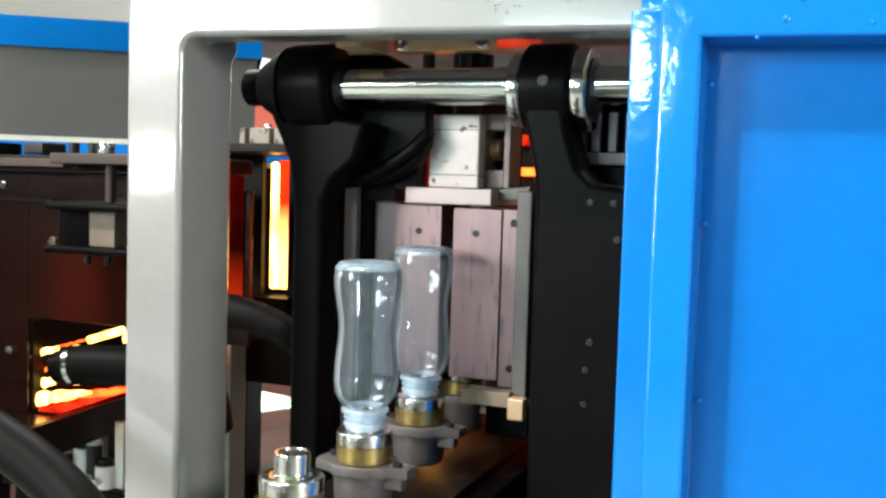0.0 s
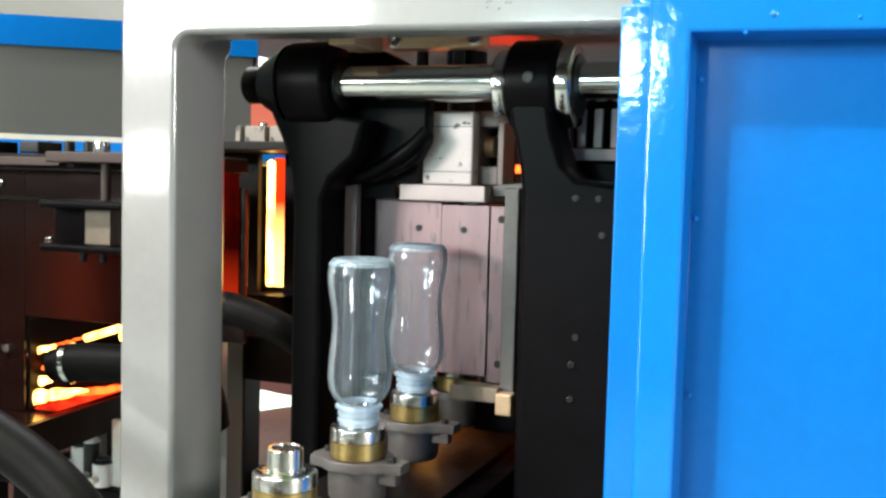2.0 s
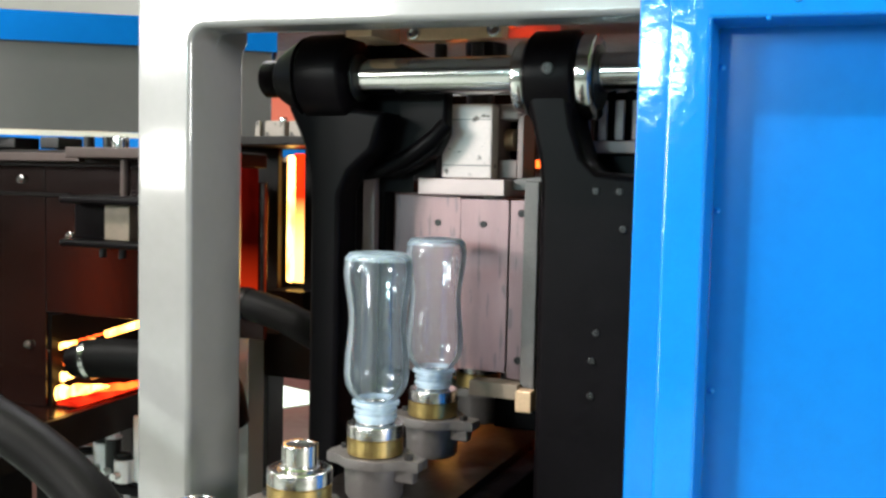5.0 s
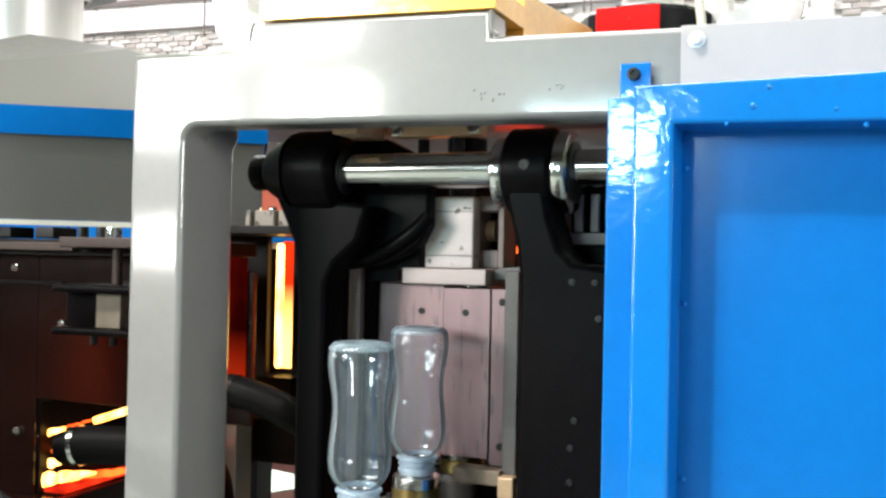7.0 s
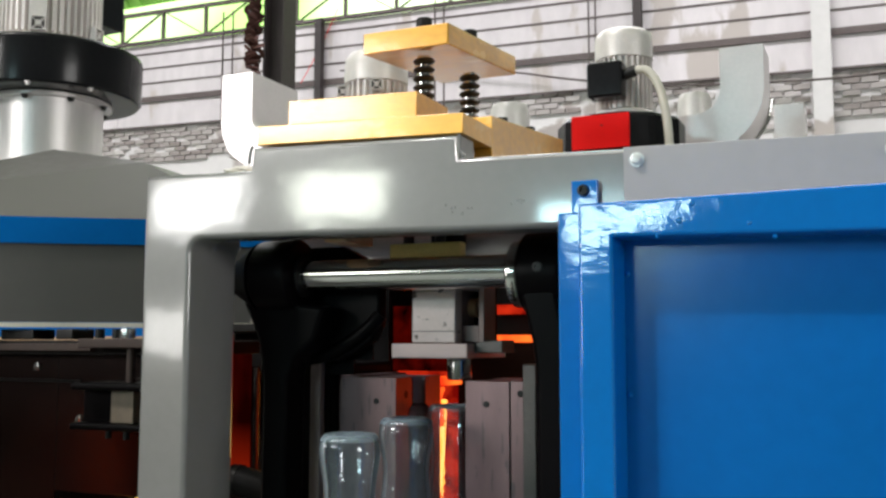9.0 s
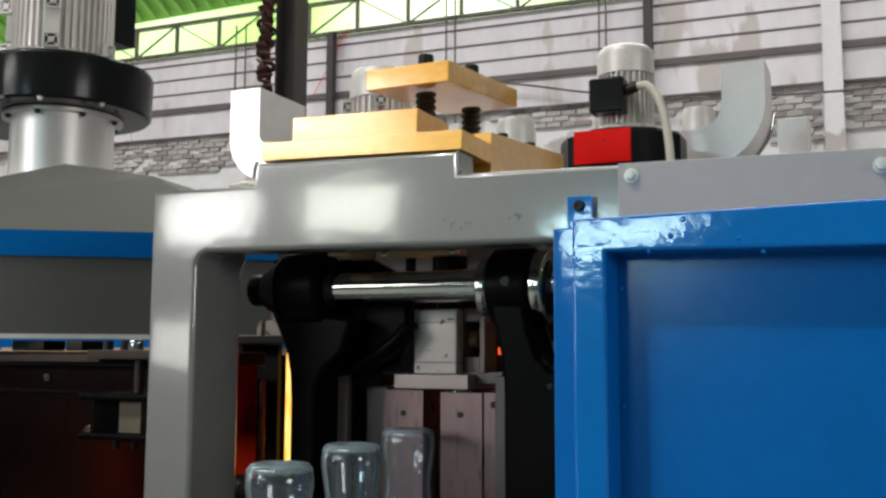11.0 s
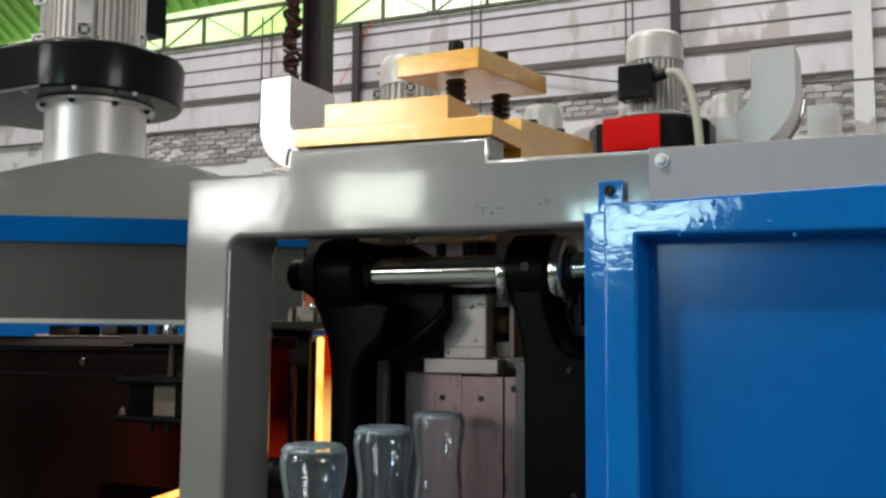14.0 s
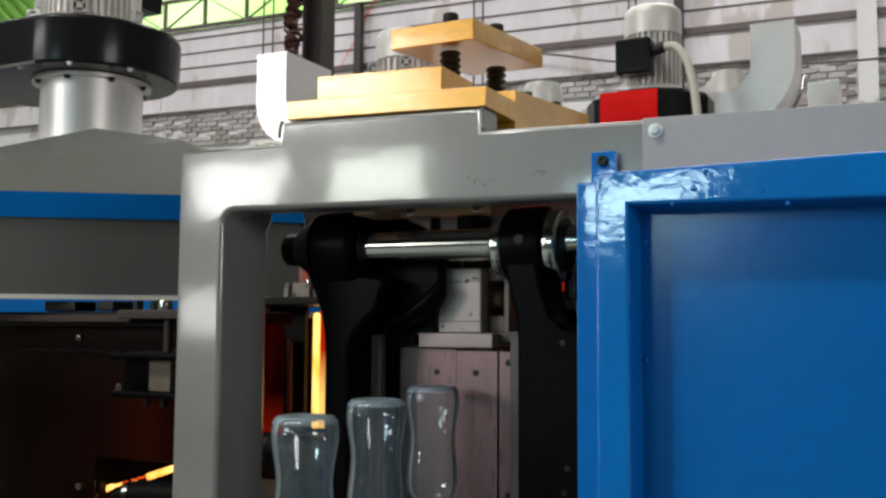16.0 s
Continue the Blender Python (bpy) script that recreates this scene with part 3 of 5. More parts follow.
def blue_door():
    d = thing("safety_door", "glossy blue-painted steel safety door with a recessed panel", "door", at=(0.2, 0.74, 0))
    o = Vector((0.2, 0.74, 0))

    def rel(bm):
        bmesh.ops.translate(bm, verts=bm.verts, vec=-o)
        return bm

    # the angle of the leading edge, the stile, the rail and the sheet
    part("edge_strip", rel(box(new_bm(), -0.0625, -0.0385, 0.745, 0.79, 0.06, 1.6345, 0.002)), BLUE_PAINT, d)
    part("corner_frame", rel(slab(new_bm(), [(-0.0383, 0.06), (-0.0115, 0.06), (-0.0115, 1.6107), (0.56, 1.601), (0.56, 1.645), (-0.0383, 1.6372)], 0.7185, 0.789, 0.003, (0, 1), 3)), BLUE_PAINT, d)
    part("rail", rel(box(new_bm(), -0.0113, 0.56, 0.7185, 0.789, 0.06, 0.12, 0.0025)), BLUE_PAINT, d)
    part("stile", rel(box(new_bm(), 0.5605, 0.59, 0.7185, 0.789, 0.06, 1.645, 0.0025)), BLUE_PAINT, d)
    part("door_sheet", rel(box(new_bm(), -0.0113, 0.56, 0.7565, 0.7595, 0.121, 1.6125)), BLUE_SHEET, d)
    tab = part("lug", rel(box(new_bm(), -0.0645, -0.0415, 0.791, 0.7955, 1.63, 1.668, 0.0015)), BLUE_PAINT, d, "small blue lug with a socket screw")
    part("screw", rel(socketbolt(new_bm(), (-0.0535, 0.791, 1.659), (0, -1, 0), 0.0048, 0.004)), BLACK_BOLT, tab)
    for x, z in ((-0.0085, 1.491), (-0.0075, 1.37), (-0.009, 1.585), (-0.006, 1.25)):
        bm = new_bm()
        lathe(bm, [(0, 0), (0.0022, 0.0004), (0.0014, 0.0016), (0, 0.002)], Matrix.Translation((x, 0.7565, z)) @ pose(0, 0, 0, 90), 10)
        part("weld_spot", rel(bm), BLUE_PAINT, d)
    for x, z, r in ((0.048, 1.6325, 0.0022), (0.0385, 1.6205, 0.0026), (0.088, 1.6165, 0.0018), (0.022, 1.6095, 0.0016), (0.105, 1.606, 0.0018)):
        bm = new_bm()
        lathe(bm, [(0, -0.0003), (r, 0), (r * 0.6, 0.0009), (0, 0.0012)], Matrix.Translation((x, 0.7185, z)) @ pose(0, 0, 0, 90), 8)
        part("paint_drip", rel(bm), BLUE_PAINT, d)
    for x in (0.0, 0.5):
        part("roller", rel(cyl(new_bm(), (x, 0.755, 0.03), (x, 0.775, 0.03), 0.03, 20, bevel=0.003)), BLACK_BOLT, d)


# ---- clamp unit ----
SHAFT_Y, SHAFT_Z = 0.930, 1.603


def guide_shaft():
    s = thing("guide_shaft", "polished steel guide shaft of the clamp", "shaft", at=(-0.1, SHAFT_Y, SHAFT_Z))
    part("shaft", cyl(new_bm(), (-0.345, 0, 0.002), (0.64, 0, -0.002), 0.0172, 48, bevel=0.001), STEEL, s)
    hold = part("end_bearing", box(new_bm(), 0.60, 0.66, -0.03, 0.05, -1.603, 0.012, 0.003), BLACK_CAST, s)


def left_clamp():
    c = thing("left_clamp", "black cast clamp arm carrying an aluminium mould half", "mould half", group="mould halves")
    y, z = SHAFT_Y, SHAFT_Z
    part("boss", cyl(new_bm(), (-0.4235, y, z + 0.002), (-0.373, y, z + 0.002), 0.041, 40, bevel=0.004), BLACK_CAST, c)
    part("shoulder", cyl(new_bm(), (-0.4555, y, z + 0.002), (-0.4237, y, z + 0.002), 0.0235, 40, r2=0.0395, bevel=0.002), BLACK_CAST, c)
    part("end_nut", cyl(new_bm(), (-0.477, y, z + 0.002), (-0.4557, y, z + 0.002), 0.0185, 32, bevel=0.003), BLACK_CAST, c)
    part("bush", cyl(new_bm(), (-0.3728, y, z + 0.001), (-0.368, y, z + 0.001), 0.0225, 32, bevel=0.001), BLACK_BOLT, c)
    arm = [(-0.448, 1.588), (-0.440, 1.570), (-0.431, 1.552), (-0.423, 1.534), (-0.418, 1.51), (-0.416, 1.48), (-0.416, 1.0), (-0.383, 1.0), (-0.383, 1.492), (-0.374, 1.512), (-0.348, 1.534), (-0.338, 1.57), (-0.375, 1.575), (-0.388, 1.60)]
    part("arm", slab(new_bm(), arm, 0.915, 0.955, 0.006), BLACK_CAST, c)
    web = [(-0.420, 1.64), (-0.420, 1.508), (-0.345, 1.510), (-0.318, 1.522), (-0.30, 1.534), (-0.291, 1.552), (-0.291, 1.60), (-0.31, 1.625), (-0.34, 1.64)]
    part("web", slab(new_bm(), web, 0.957, 0.977, 0.004), BLACK_CAST, c)
    part("web_back", slab(new_bm(), [(-0.42, 1.495), (-0.333, 1.495), (-0.333, 1.512), (-0.309, 1.512), (-0.309, 1.57), (-0.42, 1.57)], 0.9772, 0.9794), BLACK_CAST, c)
    part("rear_web", slab(new_bm(), [(-0.42, 1.5075), (-0.3579, 1.5075), (-0.3579, 1.60), (-0.42, 1.60)], 1.112, 1.118), BLACK_CAST, c)
    part("web_rib", tube(new_bm(), [(-0.39, 0.962, 1.513), (-0.36, 0.958, 1.517), (-0.33, 0.957, 1.530), (-0.305, 0.958, 1.547), (-0.292, 0.962, 1.562)], 0.008, 12), BLACK_CAST, c)
    part("platen", box(new_bm(), -0.420, -0.3665, 0.98, 1.14, 1.0, 1.507, 0.004), BLACK_CAST, c)
    part("platen_edge", box(new_bm(), -0.384, -0.3705, 0.966, 0.977, 1.235, 1.513, 0.0015), STRIP_STEEL, c, "bright milled platen edge")
    back = part("backing_plate", box(new_bm(), -0.3662, -0.3382, 1.0, 1.125, 1.31, 1.494, 0.0012), ALU, c)
    half = part("mould_block", mould_block(-0.338, -0.2883, 1.315, 1.4925), ALU, c, "milled aluminium mould half", smooth=False)
    part("dowel_hole", cyl(new_bm(), (-0.3125, 0.9925, 1.465), (-0.3125, 0.994, 1.465), 0.0034, 20), BLACK_BOLT, half)
    part("lifting_hole", cyl(new_bm(), (-0.2881, 1.02, 1.472), (-0.2879, 1.02, 1.472), 0.0045, 20), BLACK_BOLT, half)
    return c


def mould_block(back, face, z0, z1):
    """A mould half, its parting face hollowed out in the bottle's shape and open at top and bottom."""
    side = 1 if face > back else -1
    prof = [(0.0205, z0 + 0.001), (0.0205, 1.3275), (0.0225, 1.332), (0.0270, 1.341), (0.0283, 1.352), (0.0262, 1.385), (0.0258, 1.397), (0.0275, 1.415), (0.0296, 1.432), (0.0296, 1.448), (0.0270, 1.4555), (0.0190, 1.459), (0.0190, z1 - 0.001)]
    bm = new_bm()
    rings = []
    for r, z in prof:
        ring = [(back, 0.9935), (face, 0.9935)] + [(face - side * r * math.sin(math.pi * k / 12), 1.055 - r * math.cos(math.pi * k / 12)) for k in range(13)] + [(face, 1.118), (back, 1.118)]
        rings.append([bm.verts.new((x, y, z)) for x, y in ring])
    n = len(rings[0])
    for a, b in zip(rings, rings[1:]):
        for k in range(n):
            bm.faces.new((a[k], a[(k + 1) % n], b[(k + 1) % n], b[k]))
    bm.faces.new(rings[0][::-1])
    bm.faces.new(rings[-1])
    bmesh.ops.recalc_face_normals(bm, faces=bm.faces[:])
    return bm


def right_clamp():
    c = thing("right_clamp", "black cast clamp arm with steel collars carrying an aluminium mould half", "mould half", group="mould halves")
    y, z = SHAFT_Y, SHAFT_Z - 0.003
    part("boss", cyl(new_bm(), (-0.1948, y, z), (-0.149, y, z), 0.041, 40, bevel=0.004), BLACK_CAST, c)
    part("collar", cyl(new_bm(), (-0.2072, y, z), (-0.1950, y, z), 0.0335, 44, bevel=0.002), STEEL, c, "polished steel collar")
    ring = part("collar", cyl(new_bm(), (-0.1488, y, z), (-0.1350, y, z), 0.0375, 44, bevel=0.002), STEEL, c, "polished steel collar")
    part("recess", cyl(new_bm(), (-0.1349, y, z), (-0.1335, y, z), 0.028, 32), BLACK_BOLT, ring)
    part("grub_screw", socketbolt(new_bm(), (-0.170, y - 0.0405, z + 0.004), (0, -1, 0), 0.005, 0.002), BLACK_BOLT, c)
    arm = [(-0.1935, 1.60), (-0.191, 1.578), (-0.185, 1.555), (-0.179, 1.53), (-0.176, 1.505), (-0.175, 1.0), (-0.06, 1.0), (-0.06, 1.512), (-0.126, 1.518), (-0.138, 1.530), (-0.147, 1.556), (-0.151, 1.578), (-0.151, 1.60)]
    part("arm", slab(new_bm(), arm, 0.895, 0.953, 0.007), BLACK_CAST, c)
    for x, zz in ((-0.102, 1.470), (-0.125, 1.357), (-0.122, 1.381), (-0.106, 1.501), (-0.126, 1.501), (-0.125, 1.327)):
        part("arm_screw", socketbolt(new_bm(), (x, 0.8945, zz), (0, -1, 0), 0.0030, 0.0014), BLACK_BOLT, c)
    teeth = part("toothed_bracket", box(new_bm(), -0.157, -0.07, 0.954, 0.962, 1.535, 1.546, 0.001), STRIP_STEEL, c, "pale grey toothed bracket")
    for k in range(6):
        part("tooth", box(new_bm(), -0.157 + k * 0.0155, -0.149 + k * 0.0155, 0.954, 0.960, 1.5465, 1.582, 0.001), STRIP_STEEL, teeth)
    part("dark_cover", box(new_bm(), -0.15, -0.02, 0.97, 0.985, 1.2, 1.60, 0.003), BLACK_CAST, c)
    part("platen", box(new_bm(), -0.203, -0.06, 1.0, 1.14, 1.0, 1.505, 0.004), BLACK_CAST, c)
    part("platen_edge", box(new_bm(), -0.2195, -0.2045, 0.986, 1.14, 1.302, 1.5085, 0.0015), CAST_ALU, c, "bright milled platen edge")
    back = part("backing_plate", box(new_bm(), -0.2372, -0.2198, 0.996, 1.125, 1.312, 1.4905, 0.0012), ALU, c)
    for zz in (1.477, 1.332):
        part("screw", socketbolt(new_bm(), (-0.2245, 0.9959, zz), (0, -1, 0), 0.0038, 0.002), BLACK_BOLT, back)
    half = part("mould_block", mould_block(-0.2375, -0.2877, 1.318, 1.4905), ALU, c, "milled aluminium mould half", smooth=False)
    part("dowel_hole", cyl(new_bm(), (-0.2635, 0.9925, 1.465), (-0.2635, 0.994, 1.465), 0.0034, 20), BLACK_BOLT, half)
    part("brass_block", box(new_bm(), -0.2165, -0.2005, 0.966, 0.982, 1.2875, 1.3085, 0.0015), COPPER, c, "tan brass guide block")
    part("brass_strip", box(new_bm(), -0.268, -0.2175, 0.975, 0.999, 1.297, 1.3115, 0.001), CERAMIC, c, "worn brown strip")
    part("lower_bracket", box(new_bm(), -0.25, -0.205, 1.0, 1.08, 1.262, 1.296, 0.002), BLACK_CAST, c)
    return c


def leaning(bm, y0, slope):
    """Lets a plate rise towards its far side."""
    for v in bm.verts:
        v.co.z += slope * (v.co.y - y0)
    return bm


def press_head():
    h = thing("press_head", "stretching head of aluminium block, steel plate and yellow top plate", "press head")
    part("head_plate", box(new_bm(), -0.3295, -0.238, 0.980, 1.10, 1.4935, 1.5095, 0.001), PLATE_ALU, h, "pale aluminium plate")
    block = part("head_block", box(new_bm(), -0.3055, -0.2525, 0.982, 1.002, 1.5098, 1.5825, 0.002), ALU_WORN, h, "scuffed aluminium block")
    part("engraved_line", box(new_bm(), -0.3045, -0.2535, 0.9812, 0.9826, 1.5225, 1.5232), BLACK_BOLT, block)
    part("engraved_line", box(new_bm(), -0.3045, -0.2535, 0.9812, 0.9826, 1.5672, 1.5678), BLACK_BOLT, block)
    bm = new_bm()
    for x0, x1, z0, z1 in ((-0.260, -0.2535, 1.511, 1.584), (-0.2335, -0.2275, 1.511, 1.584), (-0.2534, -0.2336, 1.511, 1.529), (-0.2534, -0.2336, 1.569, 1.584)):
        box(bm, x0, x1, 1.003, 1.04, z0, z1, 0.0008)
    clevis = part("clevis", bm, STRIP_STEEL, h, "grey steel clevis with a square window")
    part("clevis_pin", cyl(new_bm(), (-0.2535, 1.03, 1.55), (-0.2446, 1.03, 1.55), 0.011, 20), COPPER, clevis)
    part("clevis_back", box(new_bm(), -0.2595, -0.228, 1.0405, 1.046, 1.512, 1.583), BLACK_CAST, clevis)
    part("clevis_foot", slab(new_bm(), [(-0.2375, 1.4995), (-0.205, 1.4995), (-0.205, 1.5135), (-0.232, 1.511), (-0.2375, 1.509)], 1.0, 1.04, 0.001), CAST_ALU, h)
    part("nozzle", cyl(new_bm(), (-0.270, 1.035, 1.468), (-0.270, 1.035, 1.4933), 0.0145, 32, bevel=0.0015), STEEL, h, "turned steel nozzle")
    part("gold_bar", box(new_bm(), -0.321, -0.236, 0.957, 0.972, 1.6015, 1.6185, 0.001), GOLD, h, "yellow brass bar")
    bar = part("clamp_bar", box(new_bm(), -0.325, -0.229, 0.938, 0.956, 1.6385, 1.6535, 0.001), COPPER, h, "tan clamp bar with two screws")
    for x in (-0.3175, -0.2365):
        part("screw", socketbolt(new_bm(), (x, 0.938, 1.6455), (0, -1, 0), 0.0062, 0.005), STEEL, bar)
    part("spindle", cyl(new_bm(), (-0.28, 1.02, 1.583), (-0.28, 1.02, 1.664), 0.014, 28), BLACK_BOLT, h)
    for x in (-0.30, -0.262):
        part("stud", cyl(new_bm(), (x, 0.962, 1.6186), (x, 0.962, 1.6384), 0.006, 16), BLACK_BOLT, h)
    part("spindle_stop", cyl(new_bm(), (-0.262, 0.985, 1.6186), (-0.262, 0.985, 1.64), 0.02, 24), BLACK_CAST, h)
    top = part("top_plate", leaning(box(new_bm(), -0.3243, -0.2245, 0.897, 1.105, 1.8172, 1.8402, 0.0015), 0.897, 0.1), YELLOW, h, "yellow anodised top plate")
    for x, yy in ((-0.2673, 0.93), (-0.247, 1.01)):
        part("rod", cyl(new_bm(), (x, yy, 1.66), (x, yy, 1.8175), 0.0072, 20), STEEL, h, "steel guide rod")
        part("bolt_head", socketbolt(new_bm(), (x, yy, 1.8402 + 0.1 * (yy - 0.897)), (0, 0, 1), 0.0088, 0.016), BLACK_BOLT, top)
    return h


def bearing_plates():
    b = thing("bearing_plates", "stack of yellow anodised bearing plates on the frame", "plates", at=(-0.28, 0.9, 1.7))
    o = Vector((-0.28, 0.9, 1.7))

    def rel(bm):
        bmesh.ops.translate(bm, verts=bm.verts, vec=-o)
        return bm

    part("lower_plate", rel(slab(new_bm(), [(-0.391, 1.727), (-0.168, 1.7205), (-0.168, 1.7395), (-0.391, 1.7465)], 0.801, 0.876, 0.001)), YELLOW, b)
    part("rear_plate", rel(leaning(box(new_bm(), -0.33, -0.1685, 0.8765, 1.115, 1.703, 1.7530, 0.001), 0.877, 0.095)), YELLOW, b)
    part("upper_plate", rel(slab(new_bm(), [(-0.373, 1.7475), (-0.228, 1.7438), (-0.228, 1.7725), (-0.373, 1.777)], 0.829, 0.905, 0.001)), YELLOW, b)
    part("spring_seat", rel(box(new_bm(), -0.290, -0.222, 0.9055, 1.035, 1.7355, 1.7525, 0.001)), YELLOW, b)
    for x, y in ((-0.185, 0.85), (-0.185, 0.95), (-0.185, 1.04)):
        part("screw", rel(socketbolt(new_bm(), (x, y, 1.753 + 0.095 * (y - 0.877) if y > 0.86 else 1.7395), (0, 0, 1), 0.006, 0.008)), BLACK_BOLT, b)
    part("gusset", rel(box(new_bm(), -0.365, -0.338, 0.89, 0.95, 1.6372, 1.6678, 0.001)), COPPER, b)


SPRINGS = []


def springs():
    for x, y in ((-0.2673, 0.93), (-0.247, 1.01)):
        s = thing("coil_spring", "black steel coil spring round a guide rod", "spring", group="springs under the top plate", at=(x, y, 1.752))
        for k in range(9):
            bm = new_bm()
            lathe(bm, [(0.0078, -0.0018), (0.0098, -0.0030), (0.0122, 0), (0.0098, 0.0030), (0.0078, 0.0018), (0.0078, -0.0018)], pose(0, 0, 0, 7, 0, 0), 28)
            ring = part("coil", bm, BLACK_BOLT, s)
            SPRINGS.append((ring, k / 9))


# ---- bottles on their chain ----
PITCH = 0.1208
CARRIERS, BOTTLES, PREFORMS = [], [], []


def carrier():
    c = thing("bottle_carrier", "grey cast bottle carrier with brass ring and steel collar", "carrier", group="carriers on the chain", at=(-0.288, 0.572, 1.30))
    base = new_bm()
    outline = [(-0.040, -0.006), (-0.038, -0.015), (-0.024, -0.020), (-0.014, -0.028), (0.012, -0.028), (0.024, -0.021), (0.030, -0.015), (0.046, -0.014), (0.047, 0.004), (0.034, 0.008), (0.026, 0.017), (0.016, 0.028), (-0.014, 0.028), (-0.030, 0.016), (-0.038, 0.006)]
    sheet_stack(base, outline, [(-0.0345, 0.98), (-0.0338, 1.0), (-0.0270, 1.0), (-0.0262, 0.985)])
    lathe(base, [(0, -0.064), (0.022, -0.064), (0.0245, -0.060), (0.0258, -0.0346), (0, -0.0346)], None, 24)
    box(base, 0.022, 0.040, -0.010, 0.002, -0.046, -0.0347, 0.0015)
    body = part("body", base, CAST_ALU, c, "rough grey aluminium casting")
    for x, y in ((0.034, -0.006), (-0.03, 0.004)):
        part("screw", socketbolt(new_bm(), (x, y, -0.0262), (0, 0, 1), 0.004, 0.004), BLACK_BOLT, body)
    lathe_bm = lathe(new_bm(), [(0.0222, -0.026), (0.0236, -0.025), (0.0236, -0.0118), (0.0222, -0.0112)], None, 40)
    part("brass_ring", lathe_bm, BRASS, c, "polished brass ring")
    part("collar", lathe(new_bm(), [(0.0222, -0.0112), (0.0239, -0.0106), (0.0239, -0.0014), (0.0224, 0), (0.0150, 0), (0.0150, -0.012)], None, 40), CHROME, c, "polished steel collar")
    part("mandrel", lathe(new_bm(), [(0.0145, -0.012), (0.0145, 0.0005), (0.0132, 0.0015), (0.0132, 0.0160), (0.0126, 0.0172), (0.0108, 0.0172), (0.0102, 0.0160), (0.0102, 0.001), (0, 0.001)], None, 40), CHROME, c, "hollow polished mandrel")
    return c


def bottle():
    b = thing("plastic_bottle", "clear waisted plastic bottle standing neck down on its carrier", "bottle", group="blown bottles", at=(-0.288, 0.814, 1.3005))
    outer = [(r * 1.075 if z > 0.03 else r, 0.0201 + (z - 0.026) * 0.985) for r, z in ((0.0182, 0.026), (0.0205, 0.0302), (0.0242, 0.038), (0.0254, 0.048), (0.0248, 0.062), (0.0230, 0.080), (0.0222, 0.092), (0.0229, 0.104), (0.0251, 0.118), (0.0266, 0.130), (0.0266, 0.138), (0.0252, 0.1455), (0.0222, 0.1492), (0.0188, 0.1500), (0.0150, 0.1492), (0.0095, 0.1462), (0, 0.1452))]
    inner = [(max(0, r - 0.0005), z - 0.0005) for r, z in outer[::-1]]
    bm = lathe(new_bm(), outer + inner + [(0.0182, 0.0201)], None, 44)
    bmesh.ops.remove_doubles(bm, verts=bm.verts, dist=1e-6)
    part("body", bm, BOTTLE_PET, b, "thin clear body with a faint milky cast")
    part("base", lathe(new_bm(), [(0.0281, 0.1362), (0.0274, 0.1382), (0.0243, 0.1420), (0.0203, 0.1428), (0.0150, 0.1420), (0.0095, 0.1390), (0, 0.1380)], None, 44), BASE_PET, b, "thicker cloudy bottle base")
    prof = [(0.0162, 0.0008)]
    for k in range(2):
        z = 0.0028 + k * 0.0058
        prof += [(0.0164, z), (0.0180, z + 0.0012), (0.0180, z + 0.0030), (0.0164, z + 0.0042)]
    prof += [(0.0164, 0.0146), (0.0200, 0.0155), (0.0200, 0.0177), (0.0176, 0.0187), (0.0182, 0.0201), (0.0166, 0.0199), (0.0150, 0.0161), (0.0150, 0.0008), (0.0162, 0.0008)]
    part("neck", lathe(new_bm(), prof, None, 40), NECK_PET, b, "frosted threaded neck")
    return b


def preform():
    p = thing("bottle_preform", "hot clear plastic preform standing on its carrier", "preform", group="preforms", at=(-0.288, 1.18, 1.3005))
    part("body", lathe(new_bm(), [(0.0164, 0.0008), (0.0180, 0.004), (0.0180, 0.02), (0.0200, 0.0214), (0.0200, 0.0236), (0.0140, 0.028), (0.0130, 0.085), (0.0110, 0.093), (0.006, 0.0975), (0, 0.0985)], None, 32), NECK_PET, p)
    return p


def bottle_line():
    first = carrier()
    CARRIERS.append((first, 0.572))
    for k in range(-1, 7):
        if k != 0:
            y = 0.572 + k * PITCH
            CARRIERS.append((copy_thing(first, pose(-0.288, y, 1.30)), y))
    one = bottle()
    BOTTLES.append((one, 0.8136))
    for k in (1, 2):
        BOTTLES.append((copy_thing(one, pose(-0.288, 0.8136 + k * PITCH, 1.3005)), 0.8136 + k * PITCH))
    pre = preform()
    PREFORMS.append((pre, 0.8136 + 3 * PITCH))
    PREFORMS.append((copy_thing(pre, pose(-0.288, 0.8136 + 4 * PITCH, 1.3005)), 0.8136 + 4 * PITCH))
    t = thing("carrier_track", "dark steel track that the bottle carriers slide on", "track", at=(-0.288, 0.9, 0))
    part("bed", slab(new_bm(), [(-0.062, 1.205), (0.060, 1.205), (0.060, 1.2355), (-0.062, 1.2355)], -0.75, 0.60, 0.002), DARK_STEEL, t)
    part("guide", box(new_bm(), 0.060, 0.085, -0.75, 0.60, 1.19, 1.228, 0.002), BLACK_CAST, t)
    for y in (-0.6, 0.0, 0.5):
        part("leg", box(new_bm(), -0.03, 0.03, y - 0.03, y + 0.03, 0, 1.2045, 0.002), BLACK_CAST, t)


